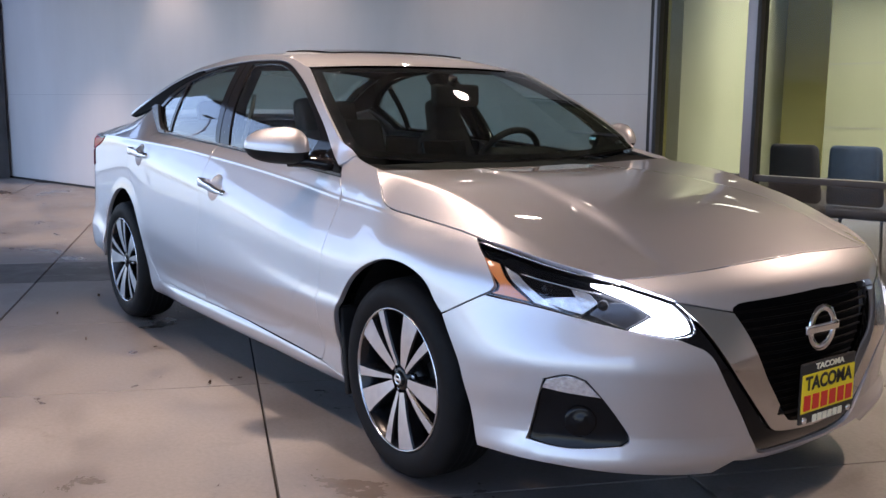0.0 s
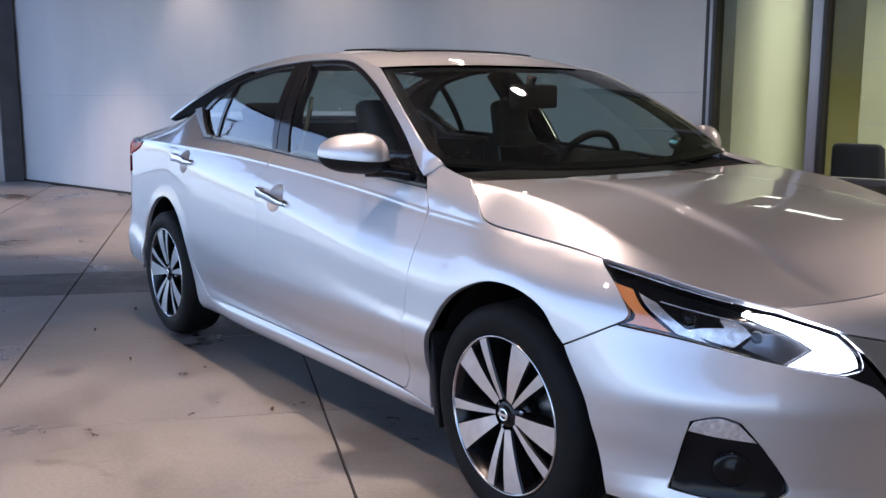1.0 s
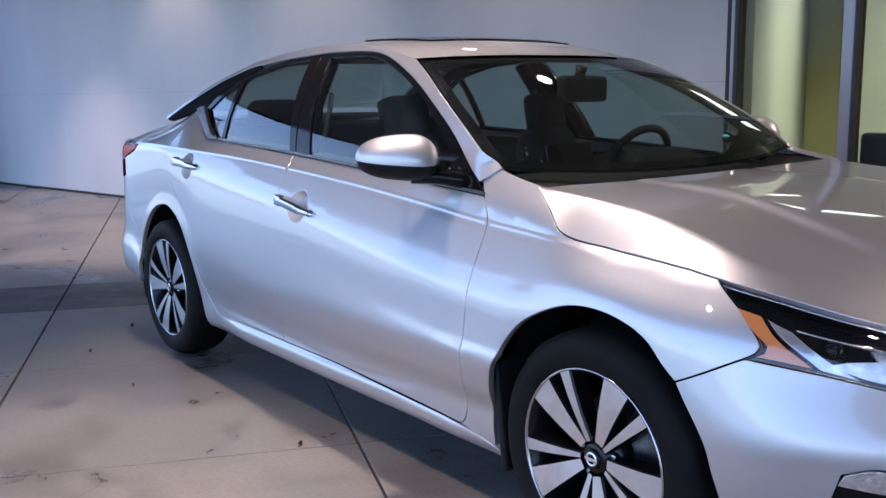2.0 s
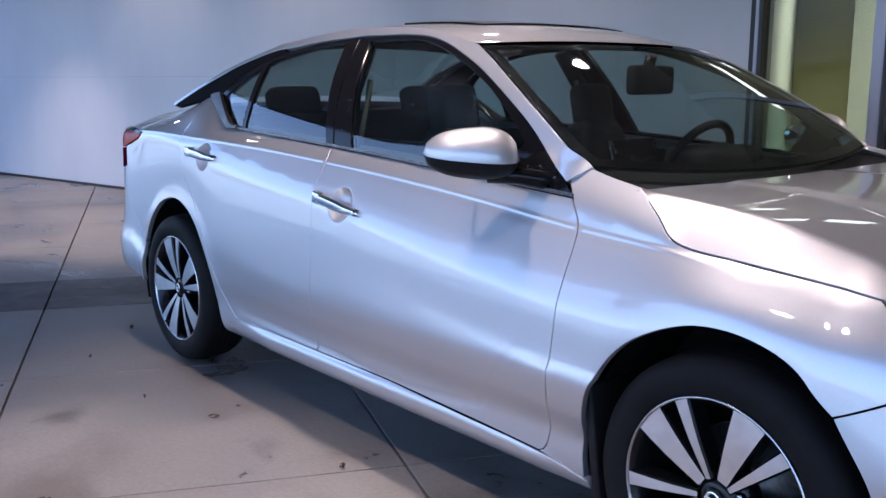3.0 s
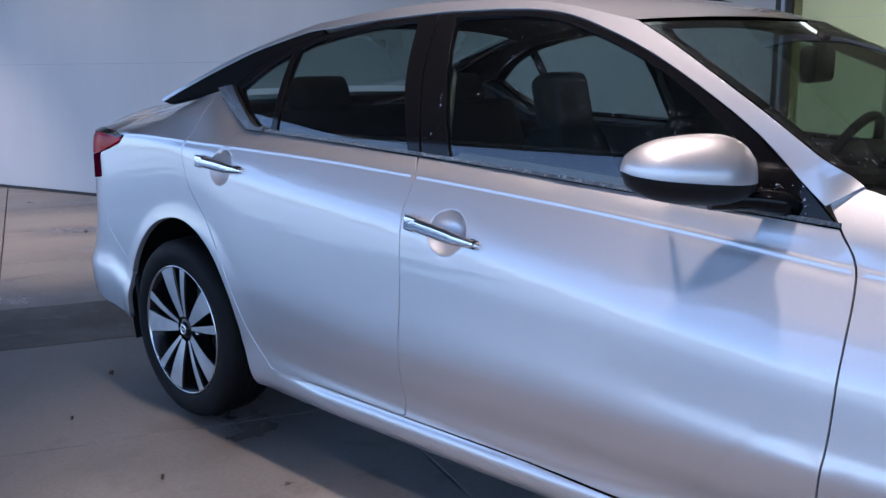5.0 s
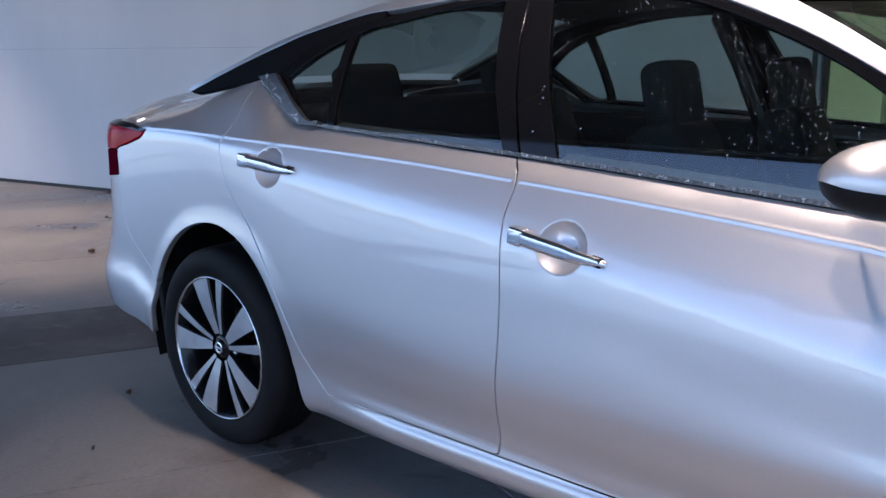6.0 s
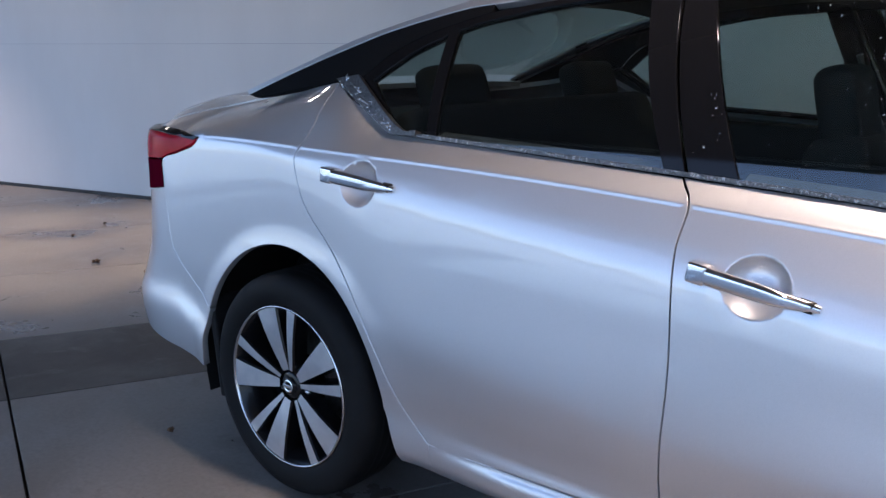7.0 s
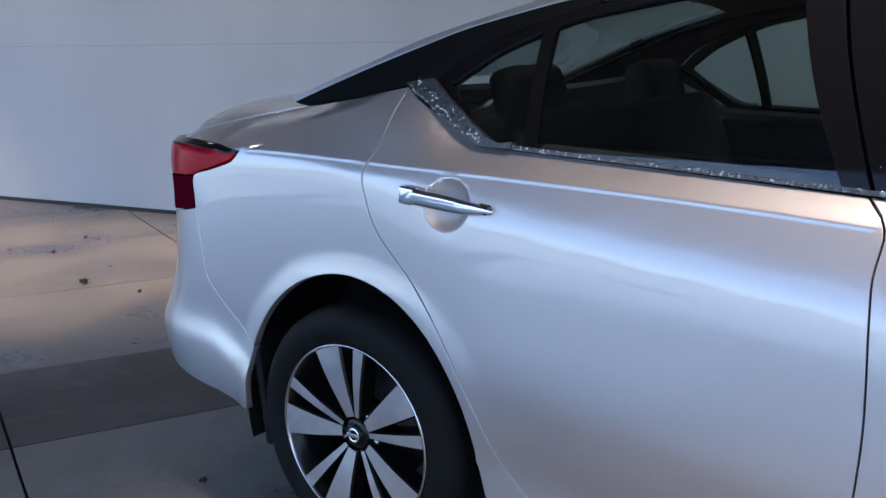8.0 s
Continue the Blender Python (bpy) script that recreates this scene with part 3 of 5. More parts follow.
# the room behind the glass
setting("room_floor", wall_box(-7.0, 9.0, -12.0, -0.26, -0.02, 0.0), CARPET, "grey carpet of the room behind the glass", "floor")
setting("wall_room", wall_box(-7.0, 9.0, -9.2, -8.9, 0.0, CEIL), OLIVE, "olive green painted wall inside the room", "wall")
setting("wall_partition", wall_box(-7.2, -7.0, -9.2, -0.26, 0.0, CEIL), OLIVE, "olive green partition wall inside the room", "wall")
setting("wall_room_end", wall_box(8.0, 8.2, -9.2, -0.05, 0.0, CEIL), OLIVE, "olive green end wall inside the room", "wall")
# ---- floor slabs ----
NA, NB = Vector((0.375, 0.927)), Vector((0.91, -0.415))


def cross(c, d):
    det = NA.x * NB.y - NA.y * NB.x
    return Vector(((c * NB.y - NA.y * d) / det, (NA.x * d - c * NB.x) / det))


def slab(c0, c1, d0, d1, mat, label=""):
    q = [cross(c0 + 0.005, d0 + 0.003), cross(c1 - 0.005, d0 + 0.003), cross(c1 - 0.005, d1 - 0.003), cross(c0 + 0.005, d1 - 0.003)]
    if any(p.x < -17.9 or p.x > 11.9 or p.y < -11.9 or p.y > 4.1 for p in q):
        return
    bm = bmesh.new()
    top = [bm.verts.new((p.x, p.y, 0.0)) for p in q]
    mid = sum(q, Vector((0, 0))) / 4
    for v, p in zip(top, q):
        v.co.x += math.copysign(0.0012, mid.x - p.x)
        v.co.y += math.copysign(0.0012, mid.y - p.y)
    edge = [bm.verts.new((p.x, p.y, -0.002)) for p in q]
    low = [bm.verts.new((p.x, p.y, -0.019)) for p in q]
    bm.faces.new(top)
    for i in range(4):
        j = (i + 1) % 4
        bm.faces.new((top[i], top[j], edge[j], edge[i]))
        bm.faces.new((edge[i], edge[j], low[j], low[i]))
    bmesh.ops.recalc_face_normals(bm, faces=bm.faces)
    if mid.y < -5.6 and mat is CONCRETE:  # rained on, past the canopy's edge; unseen, glossier and paler to brighten the doors' reflections
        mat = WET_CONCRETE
    part("slab", bm, mat, floor, label)


rows_d = [-3.37 + 1.31 * k for k in range(0, 15)]
back_d = [-4.17 - 1.30 * k for k in range(0, 13)]
for k in range(-13, 8):
    c0 = -1.235 + 1.35 * k
    for d0, d1 in zip(rows_d, rows_d[1:]):
        slab(c0, c0 + 1.35, d0, d1, CONCRETE)
    for d1, d0 in zip(back_d, back_d[1:]):
        slab(c0, c0 + 1.35, d0, d1, CONCRETE)
    slab(c0, c0 + 1.35, -4.17, -3.37, BAND, "dark concrete drainage band")

# ---- the car ----
car = new("car")
tagged(car, "silver metallic four-door sedan parked on damp concrete", "car")

# seams in the skin's (u, z): each is shared by the panels that meet there
DOOR_FRONT = [(-0.538, 0.957), (-0.494, 0.890), (-0.481, 0.775), (-0.483, 0.604), (-0.504, 0.414), (-0.534, 0.293), (-0.565, 0.268)]
DOOR_FOOT_F = [(-0.565, 0.268), (-0.82, 0.280), (-1.23, 0.292), (-1.690, 0.295)]
DOOR_FOOT_R = [(-1.690, 0.295), (-2.05, 0.296), (-2.25, 0.291), (-2.315, 0.297)]
DOOR_MID = [(-1.700, 1.026), (-1.660, 0.982), (-1.663, 0.903), (-1.656, 0.814), (-1.649, 0.612), (-1.671, 0.333), (-1.690, 0.295)]
DOOR_REAR = [(-2.315, 0.297), (-2.382, 0.369), (-2.460, 0.511), (-2.539, 0.643), (-2.626, 0.747), (-2.743, 0.855), (-2.785, 0.939), (-2.797, 0.998), (-2.775, 1.063), (-2.783, 1.189)]
BELT_F = [(-0.538, 0.957), (-0.995, 0.986), (-1.40, 1.011), (-1.700, 1.026)]
BELT_R = [(-1.700, 1.026), (-2.13, 1.046), (-2.540, 1.062)]
BELT_KICK = [(-2.540, 1.062), (-2.783, 1.189)]
HOOD_SIDE = [(-0.350, 1.0), (-0.262, 0.938), (-0.184, 0.885), (-0.019, 0.866), (0.111, 0.854), (0.310, 0.835)]
LAMP_TOP = [(0.310, 0.835), (0.451, 0.814), (0.598, 0.779), (0.724, 0.746)]
LAMP_NOSE = [(0.724, 0.746), (0.844, 0.692)]
LAMP_TIP = [(0.844, 0.692), (0.875, 0.650), (0.887, 0.605), (0.847, 0.593)]
LAMP_FOOT = [(0.847, 0.593), (0.722, 0.623), (0.599, 0.655), (0.505, 0.674), (0.393, 0.687)]
LAMP_REAR = [(0.393, 0.687), (0.422, 0.714), (0.385, 0.771), (0.310, 0.835)]
BUMPER_GAP = [(0.254, 0.608), (0.393, 0.687)]
NOSE_SEAM = [(0.724, 0.748), (0.885, 0.763), (1.056, 0.780), (1.22, 0.788)]
V_OUTER = [(0.853, 0.594), (0.885, 0.578), (0.935, 0.547), (1.000, 0.446), (1.050, 0.350), (1.100, 0.252), (1.135, 0.205), (1.22, 0.192)]
V_CHROME = [(0.838, 0.691), (0.900, 0.620), (0.966, 0.536), (1.036, 0.439), (1.104, 0.330), (1.140, 0.283), (1.22, 0.262)]
V_INNER = [(0.973, 0.655), (1.055, 0.527), (1.113, 0.420), (1.160, 0.325), (1.180, 0.305), (1.22, 0.298)]
V_LID = [(0.973, 0.655), (0.91, 0.672), (0.838, 0.691)]
GRILLE_TOP = [(0.973, 0.655), (0.986, 0.676), (1.10, 0.685), (1.22, 0.692)]
TAIL_SEAM = [(-3.434, 0.845), (-3.415, 0.755), (-3.395, 0.658), (-3.35, 0.60), (-3.200, 0.490)]


def arch(c, rx, rz, a0, a1, n=26):
    """Part of a wheel opening's edge, angles in degrees from the front."""
    return [(c + rx * math.cos(radians(a0 + (a1 - a0) * i / n)), 0.33 + rz * math.sin(radians(a0 + (a1 - a0) * i / n))) for i in range(n + 1)]


ARCH_F = [(0.335, 0.232), (0.322, 0.32), (0.305, 0.42), (0.292, 0.50), (0.254, 0.608)]
ARCH_F2 = [(0.254, 0.608), (0.168, 0.688), (0.035, 0.727), (-0.105, 0.715), (-0.257, 0.636), (-0.352, 0.505), (-0.398, 0.34), (-0.401, 0.239)]


def both_sides(name, border, mat, parents, f=skin, label="", **how):
    """The same panel on the right-hand and the left-hand side."""
    made = []
    for flip, parent in zip((False, True), parents):
        v, fc, n = patch(f, border, mirror=flip, **how)
        made.append(child(name, mesh_of(name, v, fc, n, mat), parent, label))
    return made


def crease_points(x0, x1):
    """Rows of points along the shoulder crease, so that it stays crisp."""
    n = int((x1 - x0) / 0.025)
    return [(x0 + (x1 - x0) * i / n, CREASE_Z(x0 + (x1 - x0) * i / n) + d) for i in range(1, n) for d in (-0.036, -0.020, -0.012, -0.007, -0.0045, -0.002, 0.002, 0.008)]


def scallop_points():
    """Rows of points along the pressed line low on the front door."""
    run = catmull([(-2.26, 0.334), (-1.95, 0.325), (-1.60, 0.3155), (-1.40, 0.303), (-1.222, 0.298), (-0.954, 0.315), (-0.804, 0.34), (-0.742, 0.398), (-0.656, 0.508), (-0.60, 0.56)], 0.014)
    return [(p[0] - d * 0.6, p[1] + d) for p in run for d in (-0.024, -0.012, 0.0, 0.010, 0.022)]


def cup_points(c):
    return [(c[0] + 0.066 * r * math.cos(k * 0.3142), c[1] + 0.058 * r * math.sin(k * 0.3142)) for r in (0.25, 0.5, 0.72, 0.88, 0.97, 1.0, 1.06) for k in range(20)]


fender = both_sides("fender", outline(DOOR_FRONT[::-1], [(-0.538, 0.957), (-0.575, 1.0)], [(-0.575, 1.0), (-0.517, 1.033)], [(-0.517, 1.033), (-0.43, 1.014), (-0.350, 1.0)], HOOD_SIDE,
                                      LAMP_REAR[::-1], BUMPER_GAP[::-1], ARCH_F2, [(-0.401, 0.239), (-0.565, 0.268)]),
                    PAINT, (car, car), extra=crease_points(-0.497, 0.0), label="silver front fender")
front_door = both_sides("front_door", outline(DOOR_FRONT, DOOR_FOOT_F, DOOR_MID[::-1], BELT_F[::-1]), PAINT, (car, car), extra=cup_points(CUPS[0]) + crease_points(-1.672, -0.485) + scallop_points(), label="silver front door")
rear_door = both_sides("rear_door", outline(DOOR_MID, DOOR_FOOT_R, DOOR_REAR, BELT_KICK[::-1], BELT_R[::-1]), PAINT, (car, car), extra=cup_points(CUPS[1]) + crease_points(-2.80, -1.652) + scallop_points(), label="silver rear door")
QUARTER_TOP = [(-2.783, 1.189), (-2.918, 1.168), (-3.11, 1.140), (-3.25, 1.122), (-3.45, 1.085), (-3.60, 1.045)]
LAMP_R_IN = [(-3.60, 1.045), (-3.50, 1.024), (-3.262, 1.014)]
LAMP_R_FOOT = [(-3.262, 1.014), (-3.285, 0.988), (-3.38, 0.958), (-3.440, 0.934), (-3.438, 0.88), (-3.434, 0.845)]
quarter_panel = both_sides("quarter_panel", outline(DOOR_REAR, QUARTER_TOP, LAMP_R_IN, LAMP_R_FOOT, TAIL_SEAM, arch(-2.843, 0.388, 0.41, 157, 5), [(-2.4565, 0.366), (-2.42, 0.212)],
                                                    [(-2.42, 0.212), (-2.313, 0.2015)], [(-2.313, 0.2015), (-2.3105, 0.297)]), PAINT, (car, car), extra=crease_points(-3.25, -2.785), label="silver rear quarter panel")
def sill_skin(x, z):
    """The sill below the doors: a rounded ledge that stands proud of them."""
    a, y, b = skin(x, z)
    t = max(0.0, min(1.0, (0.29 - 0.02 * max(0.0, x + 0.9) / 0.5 - z) / 0.028))
    return a, y - 0.013 * t * (2 - t) * max(0.0, min(1.0, (z - 0.185) / 0.03)) * min(1.0, max(0.0, (-0.394 - x) / 0.2), max(0.0, (x + 2.311) / 0.25)), b


both_sides("rocker_panel", outline([(-0.394, 0.234), (-0.565, 0.2665), (-0.82, 0.2785), (-1.23, 0.2905), (-1.690, 0.2935), (-2.05, 0.2945), (-2.311, 0.2955)],
                                   [(-2.311, 0.2955), (-2.313, 0.204)], [(-2.313, 0.204), (-2.0, 0.196), (-1.2, 0.193), (-0.6, 0.20), (-0.395, 0.205)], [(-0.395, 0.205), (-0.394, 0.234)], gap=0.001), PAINT, (car, car), f=sill_skin, grid=0.014, lift=0.0005, extra=[(-2.28 + 0.02 * i, z - 0.02 * max(0.0, -1.38 + 0.02 * i) / 0.5) for i in range(93) for z in (0.289, 0.284, 0.278, 0.271, 0.263, 0.250, 0.235)], label="silver rocker panel")

# front: bumper, nose, grille, lamps
FOG = [[(0.539, 0.478), (0.601, 0.497), (0.650, 0.483)], [(0.650, 0.483), (0.698, 0.423), (0.762, 0.326)], [(0.762, 0.326), (0.768, 0.305), (0.750, 0.292)],
       [(0.750, 0.292), (0.60, 0.282), (0.485, 0.292)], [(0.485, 0.292), (0.514, 0.397), (0.539, 0.478)]]
fog_edge = outline(*FOG, gap=0.0)
CHIN = [(0.335, 0.232), (0.443, 0.236), (0.608, 0.230), (0.80, 0.208), (1.0, 0.178)]
v, fc, n = patch(skin, outline(BUMPER_GAP, LAMP_FOOT[::-1], [(0.847, 0.593), (0.853, 0.594)], V_OUTER, [(1.22, 0.192), (1.22, 0.170)], [(1.22, 0.170), (1.12, 0.185), (1.055, 0.208)], [(1.055, 0.208), (1.0, 0.178)],
                               CHIN[::-1], ARCH_F), holes=[fog_edge], both=True,
                 extra=[(0.36 + 0.024 * i, z + 0.03 * math.sin(min(1.0, (0.14 + 0.024 * i) / 0.84) * math.pi)) for i in range(32) for z in (0.25, 0.272, 0.283, 0.292, 0.305, 0.46, 0.475, 0.492, 0.508, 0.53)])
bumper = child("front_bumper", mesh_of("front_bumper", v, fc, n, PAINT), car, "silver front bumper cover")
v, fc, n = patch(skin, outline(LAMP_NOSE, [(0.844, 0.692), (0.838, 0.691)], V_LID[::-1], GRILLE_TOP, [(1.22, 0.692), (1.22, 0.788)], NOSE_SEAM[::-1]), both=True)
child("nose_cap", mesh_of("nose_cap", v, fc, n, PAINT), car, "silver nose panel above the grille")
v, fc, n = patch(skin, outline([(0.838, 0.691), (0.846, 0.690), (0.877, 0.650), (0.889, 0.605), (0.853, 0.594)], V_OUTER, [(1.22, 0.192), (1.22, 0.262)], V_CHROME[::-1]), both=True, lift=-0.010, grid=0.03)
child("grille_surround", mesh_of("grille_surround", v, fc, n, BLACK_GLOSS), car, "gloss black band round the grille")
v, fc, n = patch(skin, outline(V_CHROME, [(1.22, 0.262), (1.22, 0.298)], V_INNER[::-1], V_LID), both=True, lift=0.004, depth=0.04, grid=0.03)
child("grille_trim", mesh_of("grille_trim", v, fc, n, TRIM_CHROME), car, "V-shaped satin chrome grille trim")
v, fc, n = patch(skin, outline(V_INNER, [(1.22, 0.298), (1.22, 0.692)], GRILLE_TOP[::-1]), both=True, lift=-0.045, grid=0.03)
grille = child("grille", mesh_of("grille", v, fc, n, GRILLE_BLACK), car, "black mesh grille")
for i in range(13):
    z = 0.335 + 0.026 * i
    half = 0.36 * (0.42 + 0.58 * (z - 0.31) / 0.37)
    part("grille_bar", tube([(skin(1.22, z)[0] - 0.035 - 0.30 * (y * half) ** 2, y * half, z) for y in (-1, -0.6, -0.2, 0.2, 0.6, 1)], 0.004, 6), GRILLE_BLACK, grille)
emblem = joined(moved(lathe([(0.050, 0.004), (0.060, 0.008), (0.070, 0.004), (0.070, -0.004), (0.050, -0.004), (0.050, 0.004)], 40), Matrix.Rotation(radians(90), 4, "Z")),
                box(-0.004, 0.006, -0.085, 0.085, -0.013, 0.013, 0.003))
part("emblem", moved(emblem, Matrix.Translation((0.948, -0.012, 0.577))), CHROME, grille, "chrome ring emblem with a cross bar")

# dealer plate: the readable word is lettered, the rest is plain blocks
PLATE = Vector((0.972, -0.002, 0.392))
plate = part("dealer_plate", moved(box(-0.004, 0.004, -0.141, 0.141, -0.089, 0.095, 0.006), Matrix.Translation(PLATE)), BLACKINK, car, "black dealer plate with yellow field and block marks")


def blocks(z, h, w, count, width, mat, x=0.0075):
    for i in range(count):
        y = -width / 2 + width * (i + 0.5) / count
        part("mark", moved(box(x - 0.002, x, y - w / 2, y + w / 2, z - h / 2, z + h / 2), Matrix.Translation(PLATE)), mat, plate)


def lettering(word, height, width, z, mat):
    """A word in the built-in font, stretched to its width and made a thin mesh on the plate."""
    curve = bpy.data.curves.new("word", "FONT")
    curve.body, curve.extrude, curve.offset, curve.align_x, curve.align_y = word, 0.02, 0.035, "CENTER", "CENTER"
    source = bpy.data.objects.new("word", curve)
    me = bpy.data.meshes.new_from_object(source)
    bpy.data.objects.remove(source)
    bpy.data.curves.remove(curve)
    xs, ys = [v.co.x for v in me.vertices], [v.co.y for v in me.vertices]
    mid = Vector(((min(xs) + max(xs)) / 2, (min(ys) + max(ys)) / 2, 0))
    kx, ky = width / (max(xs) - min(xs)), height / (max(ys) - min(ys))
    for v in me.vertices:
        q = v.co - mid
        v.co = PLATE + Vector((0.0062 + q.z * 0.03, q.x * kx, z + q.y * ky))
    me.materials.append(mat)
    child("lettering", me, plate)


part("field", moved(box(0.0035, 0.0052, -0.136, 0.136, -0.055, 0.062), Matrix.Translation(PLATE)), YELLOW, plate, "yellow printed field")
lettering("TACOMA", 0.044, 0.245, 0.034, BLACKINK)
blocks(-0.025, 0.046, 0.032, 6, 0.262, REDINK)
lettering("TACOMA", 0.019, 0.150, 0.081, PAPER)
blocks(-0.077, 0.022, 0.021, 6, 0.16, PAPER)
for y in (-0.115, 0.115):
    part("bolt", moved(lathe([(0.001, 0.004), (0.009, 0.004), (0.011, 0.0)], 12), Matrix.Translation(PLATE + Vector((0.004, y, -0.078))) @ Matrix.Rotation(radians(-90), 4, "Z")), CHROME, plate, "steel plate bolt")

# fog lamp pockets
for side in (1, -1):
    pocket = patch(skin, outline(*FOG, gap=0.003), lift=-0.022, grid=0.03, depth=0.004, mirror=side < 0)
    fog = child("fog_lamp", mesh_of("fog_lamp", *pocket, BLACK_GLOSS), car, "black fog lamp pocket")
    q = patch(skin, outline([(0.545, 0.474), (0.601, 0.49), (0.646, 0.478)], [(0.646, 0.478), (0.690, 0.428)], [(0.690, 0.428), (0.60, 0.437), (0.530, 0.447)], [(0.530, 0.447), (0.545, 0.474)]), lift=-0.006, grid=0.02, depth=0.014, mirror=side < 0)
    child("turn_lamp", mesh_of("turn_lamp", *q, CRYSTAL), fog, "clear silvered turn lamp")
    c = Vector(skin(0.635, 0.355))
    c.y *= side
    d = Vector((0.75, -0.66 * side, 0))
    m = Matrix.Translation(c - d * 0.012) @ d.to_track_quat("Y", "Z").to_matrix().to_4x4()
    part("lens", moved(lathe([(0.001, 0.012), (0.02, 0.010), (0.034, 0.002), (0.042, 0.004), (0.046, -0.006)], 28), m), BLACK_GLOSS, fog, "round dark lens")

# headlamps
for side in (1, -1):
    flip = side < 0
    lamp_rim = outline(LAMP_TOP, LAMP_NOSE, LAMP_TIP, LAMP_FOOT, LAMP_REAR)
    back = patch(skin, lamp_rim, lift=-0.05, grid=0.03, depth=0.0, mirror=flip)
    head = child("headlight", mesh_of("headlight", *back, BLACK_GLOSS), car, "swept headlight with black bezel and lit white strip")

    def bit(name, mat, *runs, lift=-0.02, depth=0.02, label=""):
        q = patch(skin, outline(*runs, gap=0.001), lift=lift, grid=0.02, depth=depth, mirror=flip)
        return child(name, mesh_of(name, *q, mat), head, label)
    bit("running_light", LED, [(0.660, 0.742), (0.724, 0.733), (0.838, 0.683)], [(0.838, 0.683), (0.872, 0.640), (0.880, 0.612)], [(0.880, 0.612), (0.845, 0.602), (0.745, 0.622)],
        [(0.745, 0.622), (0.798, 0.655)], [(0.798, 0.655), (0.760, 0.682), (0.660, 0.742)], lift=-0.012, label="lit white running light strip")
    bit("reflector", AMBER, [(0.358, 0.790), (0.418, 0.778)], [(0.418, 0.778), (0.455, 0.730), (0.512, 0.682)], [(0.512, 0.682), (0.46, 0.690), (0.412, 0.694)], [(0.412, 0.694), (0.432, 0.718), (0.358, 0.790)], lift=-0.010, label="amber side reflector")
    bit("reflector", LAMP_FACETS, [(0.432, 0.774), (0.478, 0.756)], [(0.478, 0.756), (0.530, 0.706), (0.590, 0.664)], [(0.590, 0.664), (0.525, 0.680)], [(0.525, 0.680), (0.465, 0.735), (0.432, 0.774)], lift=-0.016, label="silvered reflector blade")
    bit("projector", LAMP_FACETS, [(0.535, 0.690), (0.575, 0.700), (0.622, 0.704)], [(0.622, 0.704), (0.612, 0.728)], [(0.612, 0.728), (0.648, 0.722), (0.676, 0.688)], [(0.676, 0.688), (0.640, 0.658)], [(0.640, 0.658), (0.598, 0.668), (0.535, 0.690)], lift=-0.022, label="silvered projector bowl")
    bit("projector", DARK_CHROME, [(0.655, 0.660), (0.690, 0.692)], [(0.690, 0.692), (0.745, 0.688), (0.790, 0.656)], [(0.790, 0.656), (0.740, 0.626)], [(0.740, 0.626), (0.70, 0.640), (0.655, 0.660)], lift=-0.028, label="smoky silvered projector bowl")
    rail = [Vector(skin(u0, z0)) for u0, z0 in catmull([(0.328, 0.822), (0.455, 0.800), (0.598, 0.766), (0.64, 0.756)], 0.03)]
    part("chrome_line", tube([(p.x - 0.006, p.y * side + 0.010 * side, p.z - 0.002) for p in rail], 0.0035, 6), SATIN, head, "thin silvered line")
    rail = [Vector(skin(u0, z0)) for u0, z0 in catmull([(0.49, 0.748), (0.58, 0.728), (0.68, 0.706)], 0.03)]
    part("chrome_line", tube([(p.x - 0.014, p.y * side + 0.014 * side, p.z) for p in rail], 0.0025, 6), SATIN, head, "thin silvered line")
    for a in (0.560, 0.690):
        c = Vector(skin(a, 0.712 - (a - 0.56) * 0.3))
        c.y *= side
        d = Vector((0.8, -0.6 * side, 0.05)).normalized()
        part("lens", moved(lathe([(0.001, 0.0), (0.010, -0.002), (0.019, -0.010), (0.021, -0.03)], 20), Matrix.Translation(c - d * 0.022) @ d.to_track_quat("Y", "Z").to_matrix().to_4x4()), BLACK_GLOSS, head, "dark round projector lens")
    q = patch(skin, lamp_rim, lift=0.001, grid=0.03, depth=0.004, mirror=flip)
    child("cover", mesh_of("cover", *q, GLASS_LENS), head, "clear lens cover").visible_shadow = False

# tail lamps and rear bumper
TAIL_RED = outline([(-3.264, 1.010), (-3.50, 1.020), (-3.726, 1.012), (-3.95, 1.0)], [(-3.95, 1.0), (-3.95, 0.925)], [(-3.95, 0.925), (-3.64, 0.925), (-3.442, 0.936)], [(-3.442, 0.936), (-3.38, 0.960), (-3.287, 0.990)], [(-3.287, 0.990), (-3.264, 1.010)])
TAIL_DARK = outline([(-3.95, 0.923), (-3.64, 0.923), (-3.444, 0.934)], [(-3.444, 0.934), (-3.440, 0.88), (-3.436, 0.847)], [(-3.436, 0.847), (-3.50, 0.835), (-3.61, 0.824)], [(-3.61, 0.824), (-3.72, 0.85), (-3.95, 0.923)])
